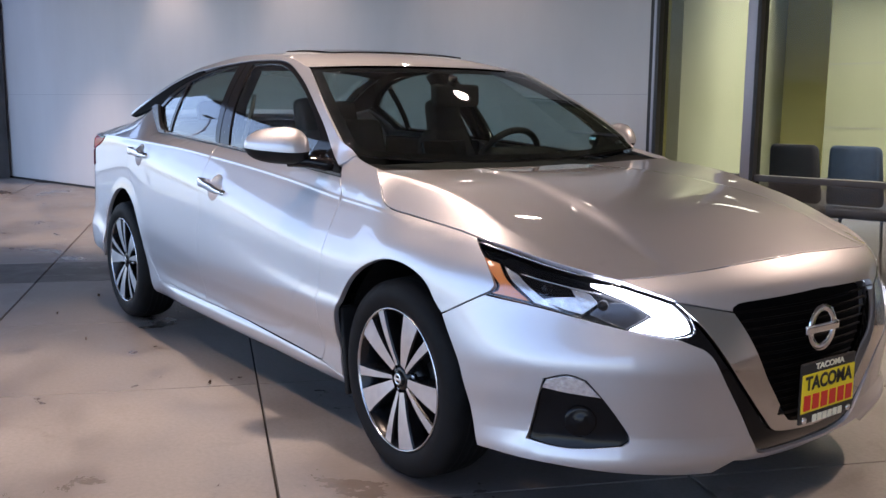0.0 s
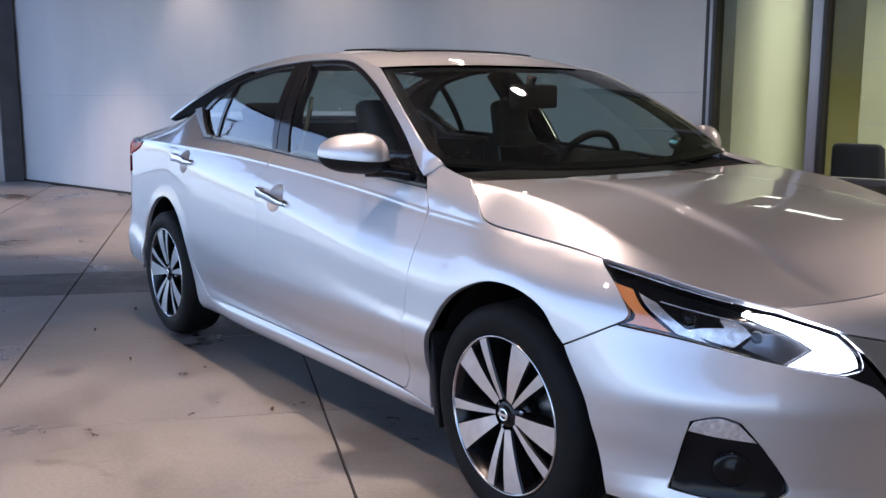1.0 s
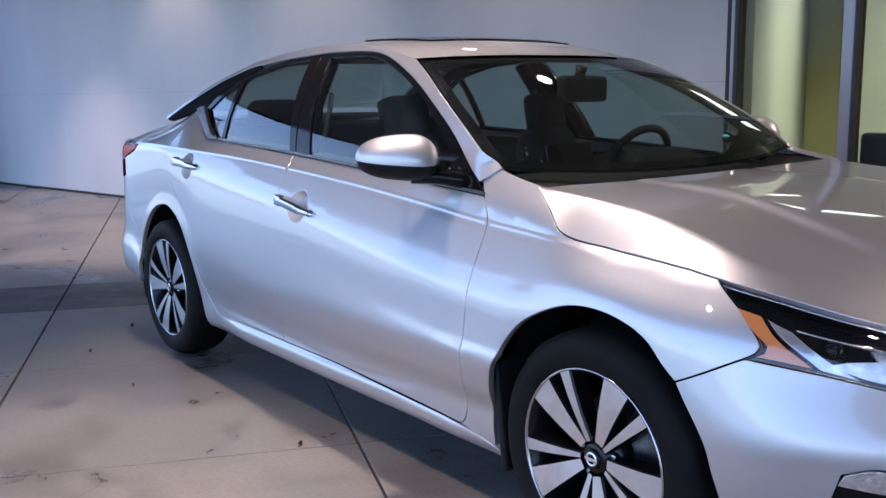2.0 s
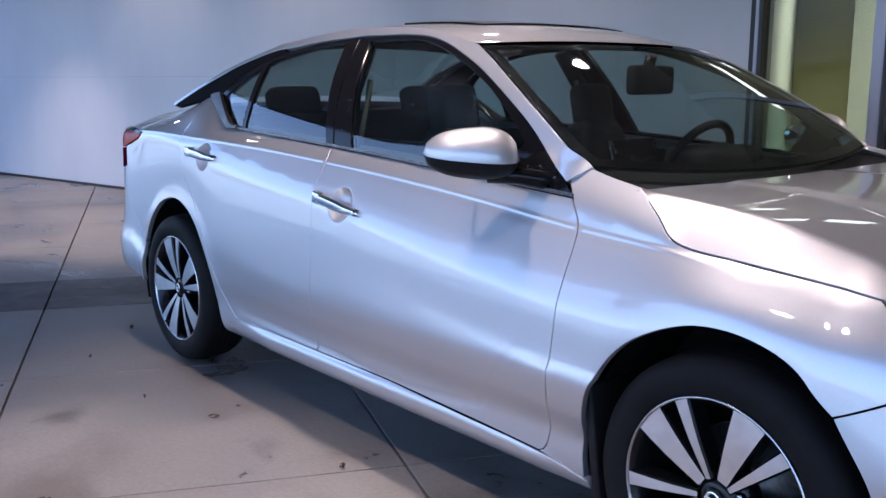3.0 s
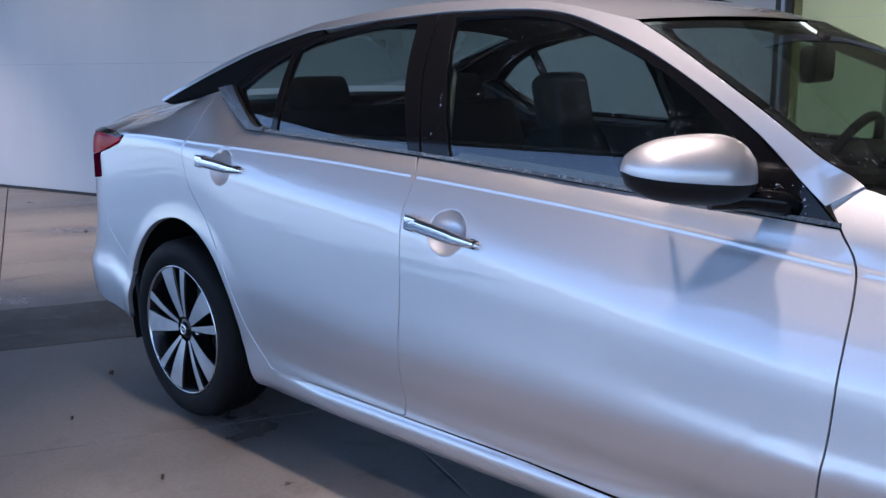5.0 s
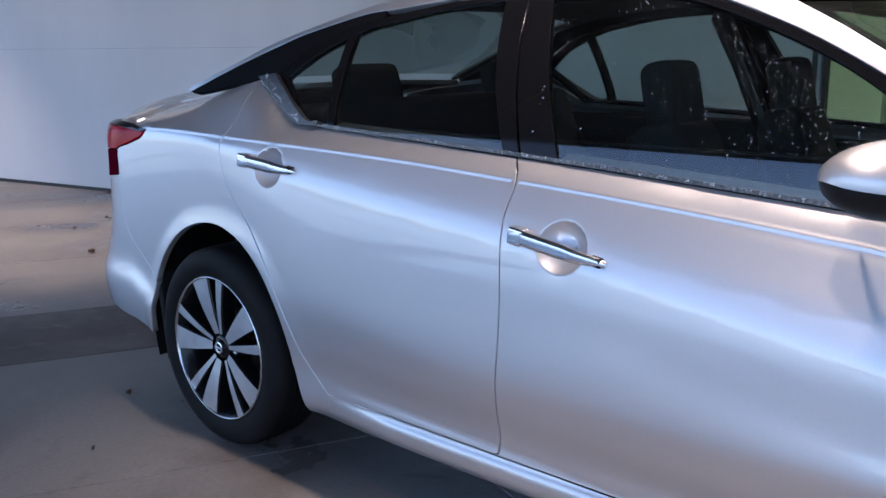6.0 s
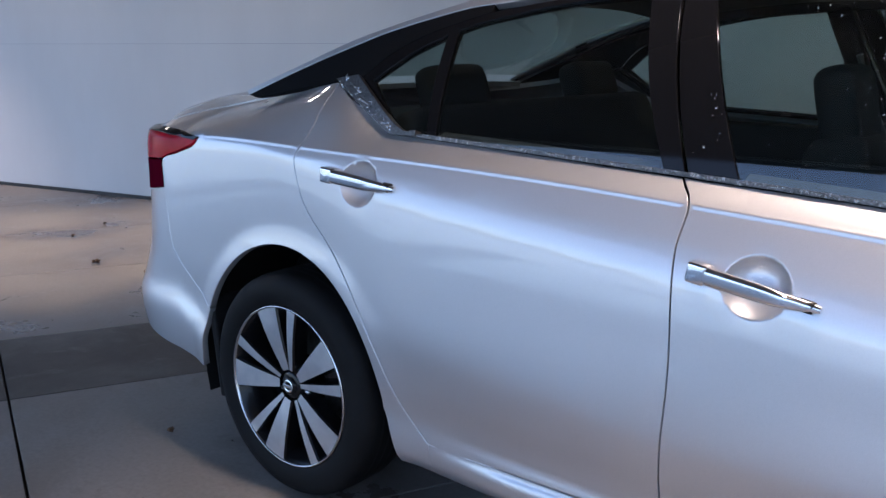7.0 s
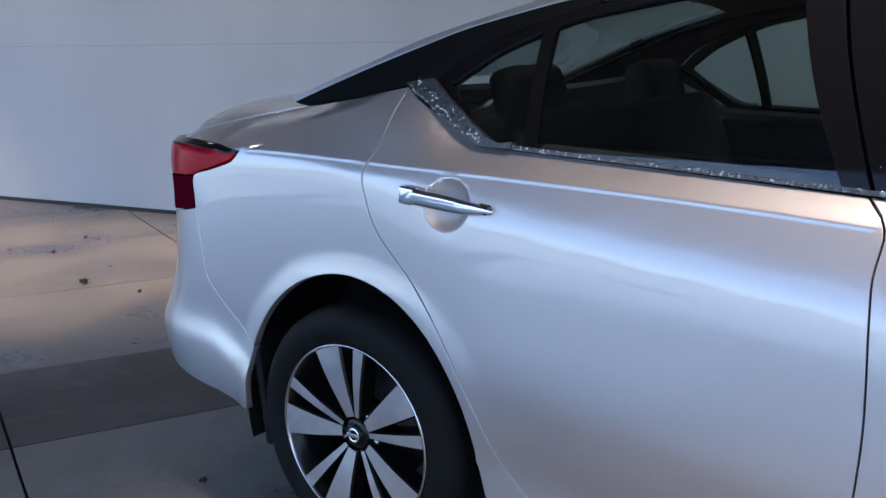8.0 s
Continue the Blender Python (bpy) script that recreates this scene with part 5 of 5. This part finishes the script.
def wheel(x, side, phase):
    w = new("wheel")
    w.parent = car
    w.matrix_basis = Matrix.Translation((x, side * 0.804, 0.332)) @ (Matrix.Identity(4) if side < 0 else Matrix.Rotation(math.pi, 4, "Z")) @ Matrix.Rotation(radians(-phase), 4, "Y")
    tagged(w, "machined and black alloy wheel with a black tyre")
    flip = Matrix.Diagonal((1, -1, 1, 1))
    tyre = part("tyre", moved(lathe(TYRE, 96), flip), RUBBER, w, "black rubber tyre")
    for y in (-0.045, -0.015, 0.015, 0.045):
        part("groove", lathe([(0.3322, y - 0.004), (0.3328, y), (0.3322, y + 0.004)], 64), BLACK_PLASTIC, tyre)
    rim = part("rim", moved(lathe([(0.2385, 0.104), (0.2365, 0.107), (0.233, 0.106), (0.231, 0.100)], 96), flip), SATIN, w, "thin machined rim lip")
    part("barrel", moved(lathe([(0.231, 0.100), (0.218, 0.085), (0.205, 0.04), (0.200, -0.09)], 64), flip), ALLOY_BLACK, rim, "black inner barrel")
    part("brake_disc", moved(lathe([(0.001, 0.0), (0.06, 0.0), (0.062, -0.012), (0.15, -0.012), (0.15, -0.034), (0.06, -0.034)], 48), flip), BRAKE, w, "iron brake disc")

    def spoke(a, w0, w1, r0=0.046, r1=0.232, lean=0.0):
        bm = bmesh.new()
        rings = []
        for y_in, grow in ((0.0, 0.0), (-0.006, 0.004), (-0.05, 0.007)):
            ring = []
            for i in range(7):
                t = i / 6
                r = r0 + (r1 - r0) * t
                h = (w0 + (w1 - w0) * t) + grow
                dish = -(0.088 + 0.014 * t ** 1.3 + 0.006 * math.sin(math.pi * t))
                off = lean * (1 - t)
                ring.append(((r, dish - y_in, off - h), (r, dish - y_in, off + h)))
            rings.append([[bm.verts.new(q) for q in pair] for pair in ring])
        top, mid, low = rings
        for i in range(6):
            bm.faces.new((top[i][0], top[i + 1][0], top[i + 1][1], top[i][1]))
            for u_, l_ in ((top, mid), (mid, low)):
                for s in (0, 1):
                    bm.faces.new((u_[i][s], u_[i + 1][s], l_[i + 1][s], l_[i][s]))
        bmesh.ops.recalc_face_normals(bm, faces=bm.faces)
        return moved(bm, Matrix.Rotation(-radians(a), 4, "Y")), None
    for k in range(5):
        for a, w0, w1, nm in ((72 * k, 0.013, 0.042, "wide machined spoke"), (72 * k - 27, 0.006, 0.0165, "narrow machined spoke")):
            bm, _ = spoke(a, w0, w1)
            me = bpy.data.meshes.new("spoke")
            bm.to_mesh(me)
            bm.free()
            me.materials.append(MACHINED)
            me.materials.append(ALLOY_BLACK)
            for p in me.polygons:
                p.material_index = 0 if abs(p.normal.y) > 0.8 and p.center.y < -0.05 else 1
            child("spoke", me, w, nm)
    hub = part("hub", moved(lathe([(0.001, 0.087), (0.034, 0.087), (0.041, 0.082), (0.046, 0.066), (0.060, 0.063), (0.072, 0.052), (0.078, 0.02)], 40), flip), ALLOY_BLACK, w, "black hub with lug nuts")
    cap = part("cap", moved(lathe([(0.001, 0.096), (0.022, 0.096), (0.027, 0.093), (0.029, 0.07)], 32), flip), BLACK_GLOSS, w, "round black centre cap")
    part("ring", moved(lathe([(0.013, 0.0965), (0.016, 0.0985), (0.019, 0.0965)], 32), flip), CHROME, cap, "chrome ring")
    part("bar", moved(box(-0.021, 0.021, -0.0985, -0.0965, -0.0045, 0.0045, 0.001), Matrix.Rotation(radians(phase), 4, "Y")), CHROME, cap, "chrome bar")
    for k in range(5):
        a = radians(72 * k + 22)
        part("lug_nut", moved(lathe([(0.001, 0.076), (0.007, 0.076), (0.010, 0.070), (0.010, 0.045)], 8), flip @ Matrix.Translation((0.055 * math.cos(a), 0, 0.055 * math.sin(a)))), SATIN, hub, "steel lug nut")
    return w


wheel(-0.003, -1, 140.5)
wheel(-2.829, -1, 109.5)
wheel(0.0, 1, 20)
wheel(-2.829, 1, 50)

# wheel housings, mud flaps, underbody
for x, r in ((0.0, 0.385), (-2.825, 0.405)):
    for side in (-1, 1):
        bm = bmesh.new()
        rows = []
        for y, rr in ((0.845 if x == 0 else 0.872, r + 0.03), (0.83, r + 0.03), (0.55, r + 0.03)):
            rows.append([bm.verts.new((x + rr * math.cos(radians(a)), side * y, 0.33 + rr * math.sin(radians(a)))) for a in range(-14, 197, 7)])
        for p_, q_ in zip(rows, rows[1:]):
            for i in range(len(p_) - 1):
                bm.faces.new((p_[i], p_[i + 1], q_[i + 1], q_[i]))
        inner = rows[-1]
        bm.faces.new(inner)
        part("wheel_housing", bm, BLACK_PLASTIC, car, "black plastic wheel housing")
        fx = x - 0.374 if x == 0 else x - 0.385
        part("mud_flap", moved(box(-0.012, 0.012, -0.085, 0.085, -0.17, 0.15, 0.008), Matrix.Translation((fx + 0.012, side * (0.815 if x == 0 else 0.790), 0.375 if x else 0.36)) @ Matrix.Rotation(radians(-8), 4, "Y")), BLACK_PLASTIC, car, "black mud flap")
part("underbody", box(-3.8, 0.80, -0.60, 0.60, 0.20, 0.34, 0.02), BLACK_PLASTIC, car, "black underbody")
part("valance", box(-3.72, -3.3, -0.60, 0.60, 0.30, 0.46, 0.03), BLACK_PLASTIC, car, "black lower valance")
part("floor_pan", box(-2.38, -0.40, -0.80, 0.80, 0.20, 0.27, 0.01), BLACK_PLASTIC, car, "black floor pan")
part("engine_cover", box(-0.45, 0.62, -0.56, 0.56, 0.35, 0.72, 0.03), BLACK_PLASTIC, car, "black parts under the hood")


# water on the glass and the trims
def droplets(parent, at, count, r0, r1, flat=0.55):
    rng = random.Random(count)
    verts, faces = [], []
    for _ in range(count):
        p, n = at(rng)
        n = Vector(n).normalized()
        a = n.cross(Vector((0.3, 0.2, 0.93))).normalized()
        b = n.cross(a)
        r = r0 + (r1 - r0) * rng.random() ** 2.5
        k = len(verts)
        for q, h in ((1.0, 0.0), (0.72, 0.72 * flat)):
            for i in range(6):
                verts.append(Vector(p) + r * (q * (a * math.cos(i * 1.0472) + b * math.sin(i * 1.0472) * 1.15) + n * h))
        verts.append(Vector(p) + n * r * flat)
        faces += [(k + i, k + (i + 1) % 6, k + 6 + (i + 1) % 6, k + 6 + i) for i in range(6)] + [(k + 6 + i, k + 6 + (i + 1) % 6, k + 12) for i in range(6)]
    ob = child("rain_water", mesh_of("rain_water", verts, faces, None, WATER), parent, "clear rain droplets")
    tagged(ob, kind="stuff")
    ob.visible_shadow = False


def on_glass(x, z, lift):
    n = -surface_normal(cabin, x, z) if surface_normal(cabin, x, z).y > 0 else surface_normal(cabin, x, z)
    return Vector(cabin(x, z)) + n * lift, n


def wet_pane(rng):
    while True:
        x, z = rng.uniform(-1.55, -0.80), rng.uniform(1.0, 1.40)
        top = 1.405 - 0.55 * max(0.0, x + 1.42) ** 1.15
        if z < top and rng.random() < (0.05 + 0.9 * ((x + 1.55) / 0.75) ** 1.5) * (0.08 + 0.92 * ((z - 1.0) / 0.32) ** 1.3):
            return on_glass(x, z, -0.005)


def wet_screen(rng):
    s, t = -0.985 + 0.22 * rng.random() ** 1.8, rng.uniform(0.06, 0.93)
    p = Vector(screen_at(s, t))
    n = (Vector(screen_at(s, t + 0.01)) - p).cross(Vector(screen_at(s + 0.01, t)) - p)
    n = n if n.z > 0 else -n
    return p + n.normalized() * 0.001, n


def wet_kick(rng):
    t, w = rng.random(), rng.uniform(-0.4, 0.4)
    x, z = -2.52 - 0.235 * t + 0.03 * w, 1.072 + 0.118 * t + 0.028 * w
    return on_glass(x, z, 0.0185)


def wet_belt(x0, x1, run):
    level = spl(*sorted(run))

    def at(rng):
        x = rng.uniform(x0, x1)
        return on_glass(x, level(x) + rng.uniform(0.001, 0.008), 0.0105)
    return at


droplets(front_door[0], wet_pane, 1000, 0.0005, 0.0020)
droplets(screen, wet_screen, 420, 0.0008, 0.0032)
droplets(rear_door[0], wet_kick, 90, 0.0015, 0.0042)
droplets(rear_door[0], wet_belt(-2.5, -1.71, BELT_R), 170, 0.0012, 0.0034)
droplets(front_door[0], wet_belt(-1.69, -0.86, BELT_F), 200, 0.0012, 0.0036)
droplets(front_door[0], lambda rng: on_glass(rng.uniform(-0.74, -0.60), rng.uniform(0.975, 1.03), 0.001), 70, 0.001, 0.003)
droplets(front_door[0], lambda rng: on_glass(rng.uniform(-1.70, -1.64), rng.uniform(1.06, 1.36), 0.001), 22, 0.001, 0.0028)
# ---- inside the car ----
def seat(x, y, wide=0.50, rest=True):
    s = new("seat")
    s.parent = car
    tagged(s, "charcoal cloth seat with headrest")
    part("cushion", box(x - 0.02, x + 0.50, y - wide / 2, y + wide / 2, 0.42, 0.60, 0.06, 3), CLOTH, s)
    back = moved(box(-0.07, 0.07, -wide / 2, wide / 2, 0.0, 0.57, 0.06, 3), Matrix.Translation((x, y, 0.55)) @ Matrix.Rotation(radians(-16), 4, "Y"))
    for v_ in back.verts:
        k = min(1.0, max(0.0, (v_.co.z - 0.86) / 0.22))
        v_.co.y = y + (v_.co.y - y) * (1 - 0.58 * k)
    part("backrest", back, CLOTH, s)
    if rest:
        part("headrest", moved(box(-0.046, 0.046, -0.098, 0.098, 0.0, 0.19, 0.045, 4), Matrix.Translation((x - 0.135, y, 1.060)) @ Matrix.Rotation(radians(-12), 4, "Y")), CLOTH, s)
        for dy in (-0.06, 0.06):
            part("headrest_post", tube([(x - 0.135, y + dy, 1.04), (x - 0.150, y + dy, 1.12)], 0.007, 8), CHROME, s)


seat(-1.36, -0.38)
seat(-1.36, 0.38)
bench = new("rear_bench")
bench.parent = car
tagged(bench, "charcoal cloth rear bench")
part("cushion", box(-2.42, -1.95, -0.66, 0.66, 0.40, 0.60, 0.06, 3), CLOTH, bench)
part("backrest", moved(box(-0.08, 0.08, -0.66, 0.66, 0.0, 0.60, 0.06, 3), Matrix.Translation((-2.40, 0, 0.55)) @ Matrix.Rotation(radians(-22), 4, "Y")), CLOTH, bench)
for y in (-0.38, 0.38):
    part("headrest", moved(box(-0.05, 0.05, -0.13, 0.13, 0.0, 0.15, 0.045, 3), Matrix.Translation((-2.62, y, 1.085)) @ Matrix.Rotation(radians(-18), 4, "Y")), CLOTH, bench)
part("parcel_shelf", box(-3.15, -2.55, -0.60, 0.60, 1.04, 1.075, 0.01), TRIM, car, "black parcel shelf")
dash = part("dashboard", box(-0.98, -0.52, -0.70, 0.70, 0.62, 0.965, 0.07, 3), TRIM, car, "black dashboard")
part("instrument_hood", box(-1.02, -0.80, 0.20, 0.56, 0.90, 1.025, 0.05, 3), TRIM, dash, "hood over the instruments")
part("screen", moved(box(-0.012, 0.012, -0.12, 0.12, -0.07, 0.07, 0.008), Matrix.Translation((-0.98, 0.0, 0.99)) @ Matrix.Rotation(radians(-12), 4, "Y")), BLACK_GLOSS, dash, "dark centre display")
part("dash_extension", box(-0.60, -0.38, -0.62, 0.62, 0.80, 0.955, 0.04, 2), TRIM, dash, "dash top below the glass")
wheel_c, wheel_n = Vector((-0.985, 0.373, 0.937)), Vector((-0.90, 0, 0.42)).normalized()
u_ = Vector((0, 1, 0))
w_ = wheel_n.cross(u_)
steer = part("steering_wheel", tube([wheel_c + 0.185 * (u_ * math.cos(2 * math.pi * k / 32) + w_ * math.sin(2 * math.pi * k / 32)) for k in range(33)], 0.016, 10, cap=False), TRIM, car, "black steering wheel")
part("hub", moved(box(-0.09, 0.09, -0.07, 0.07, -0.025, 0.025, 0.02, 2), Matrix.Translation(wheel_c - wheel_n * 0.02) @ wheel_n.to_track_quat("Z", "Y").to_matrix().to_4x4()), TRIM, steer)
for d in (u_, -u_, -w_ if w_.z > 0 else w_):
    part("spoke", tube([wheel_c - wheel_n * 0.02 + d * 0.05, wheel_c + d * 0.18], 0.014, 8), TRIM, steer)
vm = part("rear_view_mirror", moved(box(-0.022, 0.022, -0.150, 0.150, -0.050, 0.050, 0.021, 3), Matrix.Translation((-0.945, 0.03, 1.262)) @ Matrix.Rotation(radians(12), 4, "Z")), TRIM, car, "black rear-view mirror")
part("stem", tube([(-0.94, 0.0, 1.29), (-0.92, 0.0, 1.345)], 0.02, 8), TRIM, vm)
v, fc, n = sheet(roof_at, 21, 30, (-0.97, 0.97), (0.37, 0.97), lift=-0.03)
child("headliner", mesh_of("headliner", v, [f[::-1] for f in fc], None, HEADLINER), car, "grey headliner")
for side, parent in zip((-1, 1), front_door):
    part("door_card", box(-1.66, -0.58, side * 0.755 - 0.025, side * 0.755 + 0.025, 0.35, 0.965, 0.015), TRIM, parent, "black inner door panel")
for side, parent in zip((-1, 1), rear_door):
    part("door_card", box(-2.60, -1.68, side * 0.735 - 0.025, side * 0.735 + 0.025, 0.35, 1.02, 0.015), TRIM, parent, "black inner door panel")
for side in (-1, 1):
    part("b_pillar", tube([(-1.72, side * 0.72, 0.95), (-1.80, side * 0.63, 1.22), (-1.84, side * 0.53, 1.385)], 0.035, 8), TRIM, car, "dark inner B-pillar trim")
    part("seat_belt", tube([(-1.70, side * 0.69, 0.95), (-1.77, side * 0.58, 1.20), (-1.78, side * 0.565, 1.26)], 0.012, 6), HEADLINER, car, "grey seat belt strap")

both_sides("roof_lining", outline([(-2.60, 1.30), (-2.333, 1.375), (-2.08, 1.400), (-1.774, 1.412)], [(-1.774, 1.412), (-1.497, 1.407), (-1.336, 1.386), (-1.163, 1.332), (-1.002, 1.265), (-0.83, 1.175), (-0.66, 1.055)], [(-0.66, 1.055), (-0.60, 1.07)],
                                  [(-0.60, 1.07), (-0.74, 1.165), (-0.98, 1.297), (-1.119, 1.364)], [(-1.119, 1.364), (-1.385, 1.418), (-1.635, 1.440), (-1.993, 1.439), (-2.371, 1.402), (-2.56, 1.345)], [(-2.56, 1.345), (-2.60, 1.30)], gap=0.0), TRIM, (car, car), f=cabin, lift=-0.024, grid=0.04, depth=0.004, label="dark lining of the roof rail")
for parents, run, x0, x1 in ((front_door, BELT_F, -1.58, -0.85), (rear_door, BELT_R, -2.38, -1.75)):
    level = spl(*sorted(run))
    for side, parent in zip((-1, 1), parents):
        v, fc, n = sheet(lambda a, b: (x0 + (x1 - x0) * a, side * (glass_y(x0 + (x1 - x0) * a, 1.02) - 0.016 - 0.03 * b), level(x0 + (x1 - x0) * a) + 0.006 + 0.012 * b), 12, 4, depth=0.006)
        child("sill", mesh_of("sill", v, fc, n, SILL), parent, "dark inner window sill")
# ---- outside the canopy ----
setting("fascia", joined(box(-8.2, 7, -5.36, -4.96, CEIL - 0.05, CEIL + 0.34, 0.01), box(-8.26, -8.205, -5.36, -1.7, CEIL - 0.05, CEIL + 0.34, 0.01)), DARK_TRIM, "dark grey metal fascia along the canopy edge", "fascia")
setting("trim_strip", box(-8.2, 7, -4.955, -4.905, CEIL - 0.12, CEIL - 0.004, 0.005), WHITE, "thin white strip behind the canopy fascia", "trim")
street_lamp = new("street_lamp")
street_lamp.location = (-25.6, -8.2, -0.13)
tagged(street_lamp, "tall grey street lamp with a slanting arm in the lot", "street lamp")
part("pole", tube([(0, 0, 0), (0, 0, 3.0), (0, 0, 6.4)], [0.11, 0.09, 0.07], 12), ALU, street_lamp)
part("arm", tube([(0, 0, 6.1), (0.1, 0.35, 6.9), (0.2, 0.95, 7.7)], 0.05, 8), ALU, street_lamp)
part("head", moved(box(-0.16, 0.16, -0.35, 0.35, -0.07, 0.07, 0.04), Matrix.Translation((0.2, 1.2, 7.8))), GASKET, street_lamp, "flat dark lamp head")

# ---- things under the canopy and behind the glass ----
for x, y, watts, spread in DOWNLIGHTS:
    d = new("ceiling_downlight")
    d.location = (x, y, CEIL)
    tagged(d, "round recessed downlight in the canopy ceiling", "ceiling light", "canopy downlights")
    ring = lathe([(0.105, 0.0), (0.11, -0.012), (0.09, -0.014), (0.085, 0.0)], 32)
    part("ring", moved(ring, Matrix.Rotation(radians(90), 4, "X")), WHITE, d)
    lens = lathe([(0.001, 0.003), (0.084, 0.003)], 24)
    part("lens", moved(lens, Matrix.Rotation(radians(-90), 4, "X")), LAMP_ON, d, "lit lamp lens").visible_shadow = False
for x, y in OFFICE:
    p = part("office_light", moved(box(-0.6, 0.6, -0.15, 0.15, -0.03, 0.0), Matrix.Translation((x, y, CEIL))), OFFICE_ON, None, "lit rectangular ceiling light panel")
    tagged(p, category="ceiling light", group="office ceiling lights")

setting("wall_recess", moved(box(-8.6, -6.95, 10.30, 10.42, 0.0, CEIL), Matrix.Identity(4)), OLIVE, "olive painted wall section inside the room", "wall")
setting("wall_screen", moved(box(0.0, 9.6, 0.0, 0.1, 0.0, CEIL), Matrix.Translation((-2.67, 3.63, 0)) @ Matrix.Rotation(math.atan2(8.57, -4.73), 4, "Z")), CREAM, "pale cream partition running back into the room", "wall")
col = setting("column", box(-5.32, -4.20, 10.0, 10.5, 0.0, CEIL), CREAM, "pale cream panelled column inside the room", "column")
for z in (0.9, 1.8, 2.7):
    part("panel_joint", box(-5.315, -4.205, 9.997, 10.0, z, z + 0.012), ALU, col)


def office_chair(x, y, turn, mat, label):
    c = new("chair")
    c.matrix_basis = Matrix.Translation((x, y, 0)) @ Matrix.Rotation(radians(turn), 4, "Z")
    tagged(c, label, "chair", "chairs behind the glass")
    back = box(-0.24, 0.24, -0.04, 0.04, 0.50, 0.94, 0.039, 4)
    for v_ in back.verts:
        k = (v_.co.z - 0.5) / 0.46
        v_.co.x *= (0.70 + 0.16 * math.sin(math.pi * min(1, 0.25 + 0.5 * k))) * (1 - 0.22 * max(0.0, (k - 0.6) / 0.4) ** 2)
        v_.co.y += 0.10 * (v_.co.x / 0.24) ** 2 - 0.05 * k
    part("backrest", back, mat, c)
    part("seat", box(-0.25, 0.25, 0.02, 0.50, 0.40, 0.49, 0.04, 3), mat, c)
    for px, py in ((-0.2, 0.05), (0.2, 0.05), (-0.2, 0.45), (0.2, 0.45)):
        part("leg", tube([(px, py, 0.41), (px * 1.1, py, 0.0)], 0.012, 8), SATIN, c)


office_chair(-1.66, 3.74, 10, DARK_CHAIR, "dark navy upholstered chair behind the glass")
office_chair(-1.24, 3.86, 14, BLUE_CHAIR, "blue upholstered chair behind the glass")


def leaf(x, y, size, turn):
    bm = bmesh.new()
    for k in range(3):
        pts = []
        for i in range(8):
            a = 2 * math.pi * i / 8
            r = size * (0.5 + 0.5 * abs(math.cos(a + k))) * (0.7 + 0.3 * math.sin(3 * a + k))
            pts.append(bm.verts.new((x + r * math.cos(a + turn) + 0.3 * size * (k - 1), y + 0.6 * r * math.sin(a + turn), 0.004 + 0.006 * k + 0.35 * size * abs(math.sin(2 * a + k)))))
        c = bm.verts.new((x + 0.3 * size * (k - 1), y, 0.003 + 0.004 * k))
        for i in range(8):
            bm.faces.new((c, pts[i], pts[(i + 1) % 8]))
    ob = part("leaf", bm, LEAF, None, "small curled brown dead leaf on the floor")
    tagged(ob, category="leaf", group="dead leaves")


for x, y, s, a in ((-3.476, -0.877, 0.022, 0.4), (-5.99, 0.30, 0.045, 1.0), (-6.85, 0.62, 0.03, 2.0), (-5.55, 0.35, 0.02, 0.2), (-7.1, 1.0, 0.025, 2.6), (-3.1, -1.22, 0.012, 1.4), (-1.32, -1.02, 0.016, 0.7), (-2.4, -1.25, 0.012, 0.2)):
    leaf(x, y, s, a)
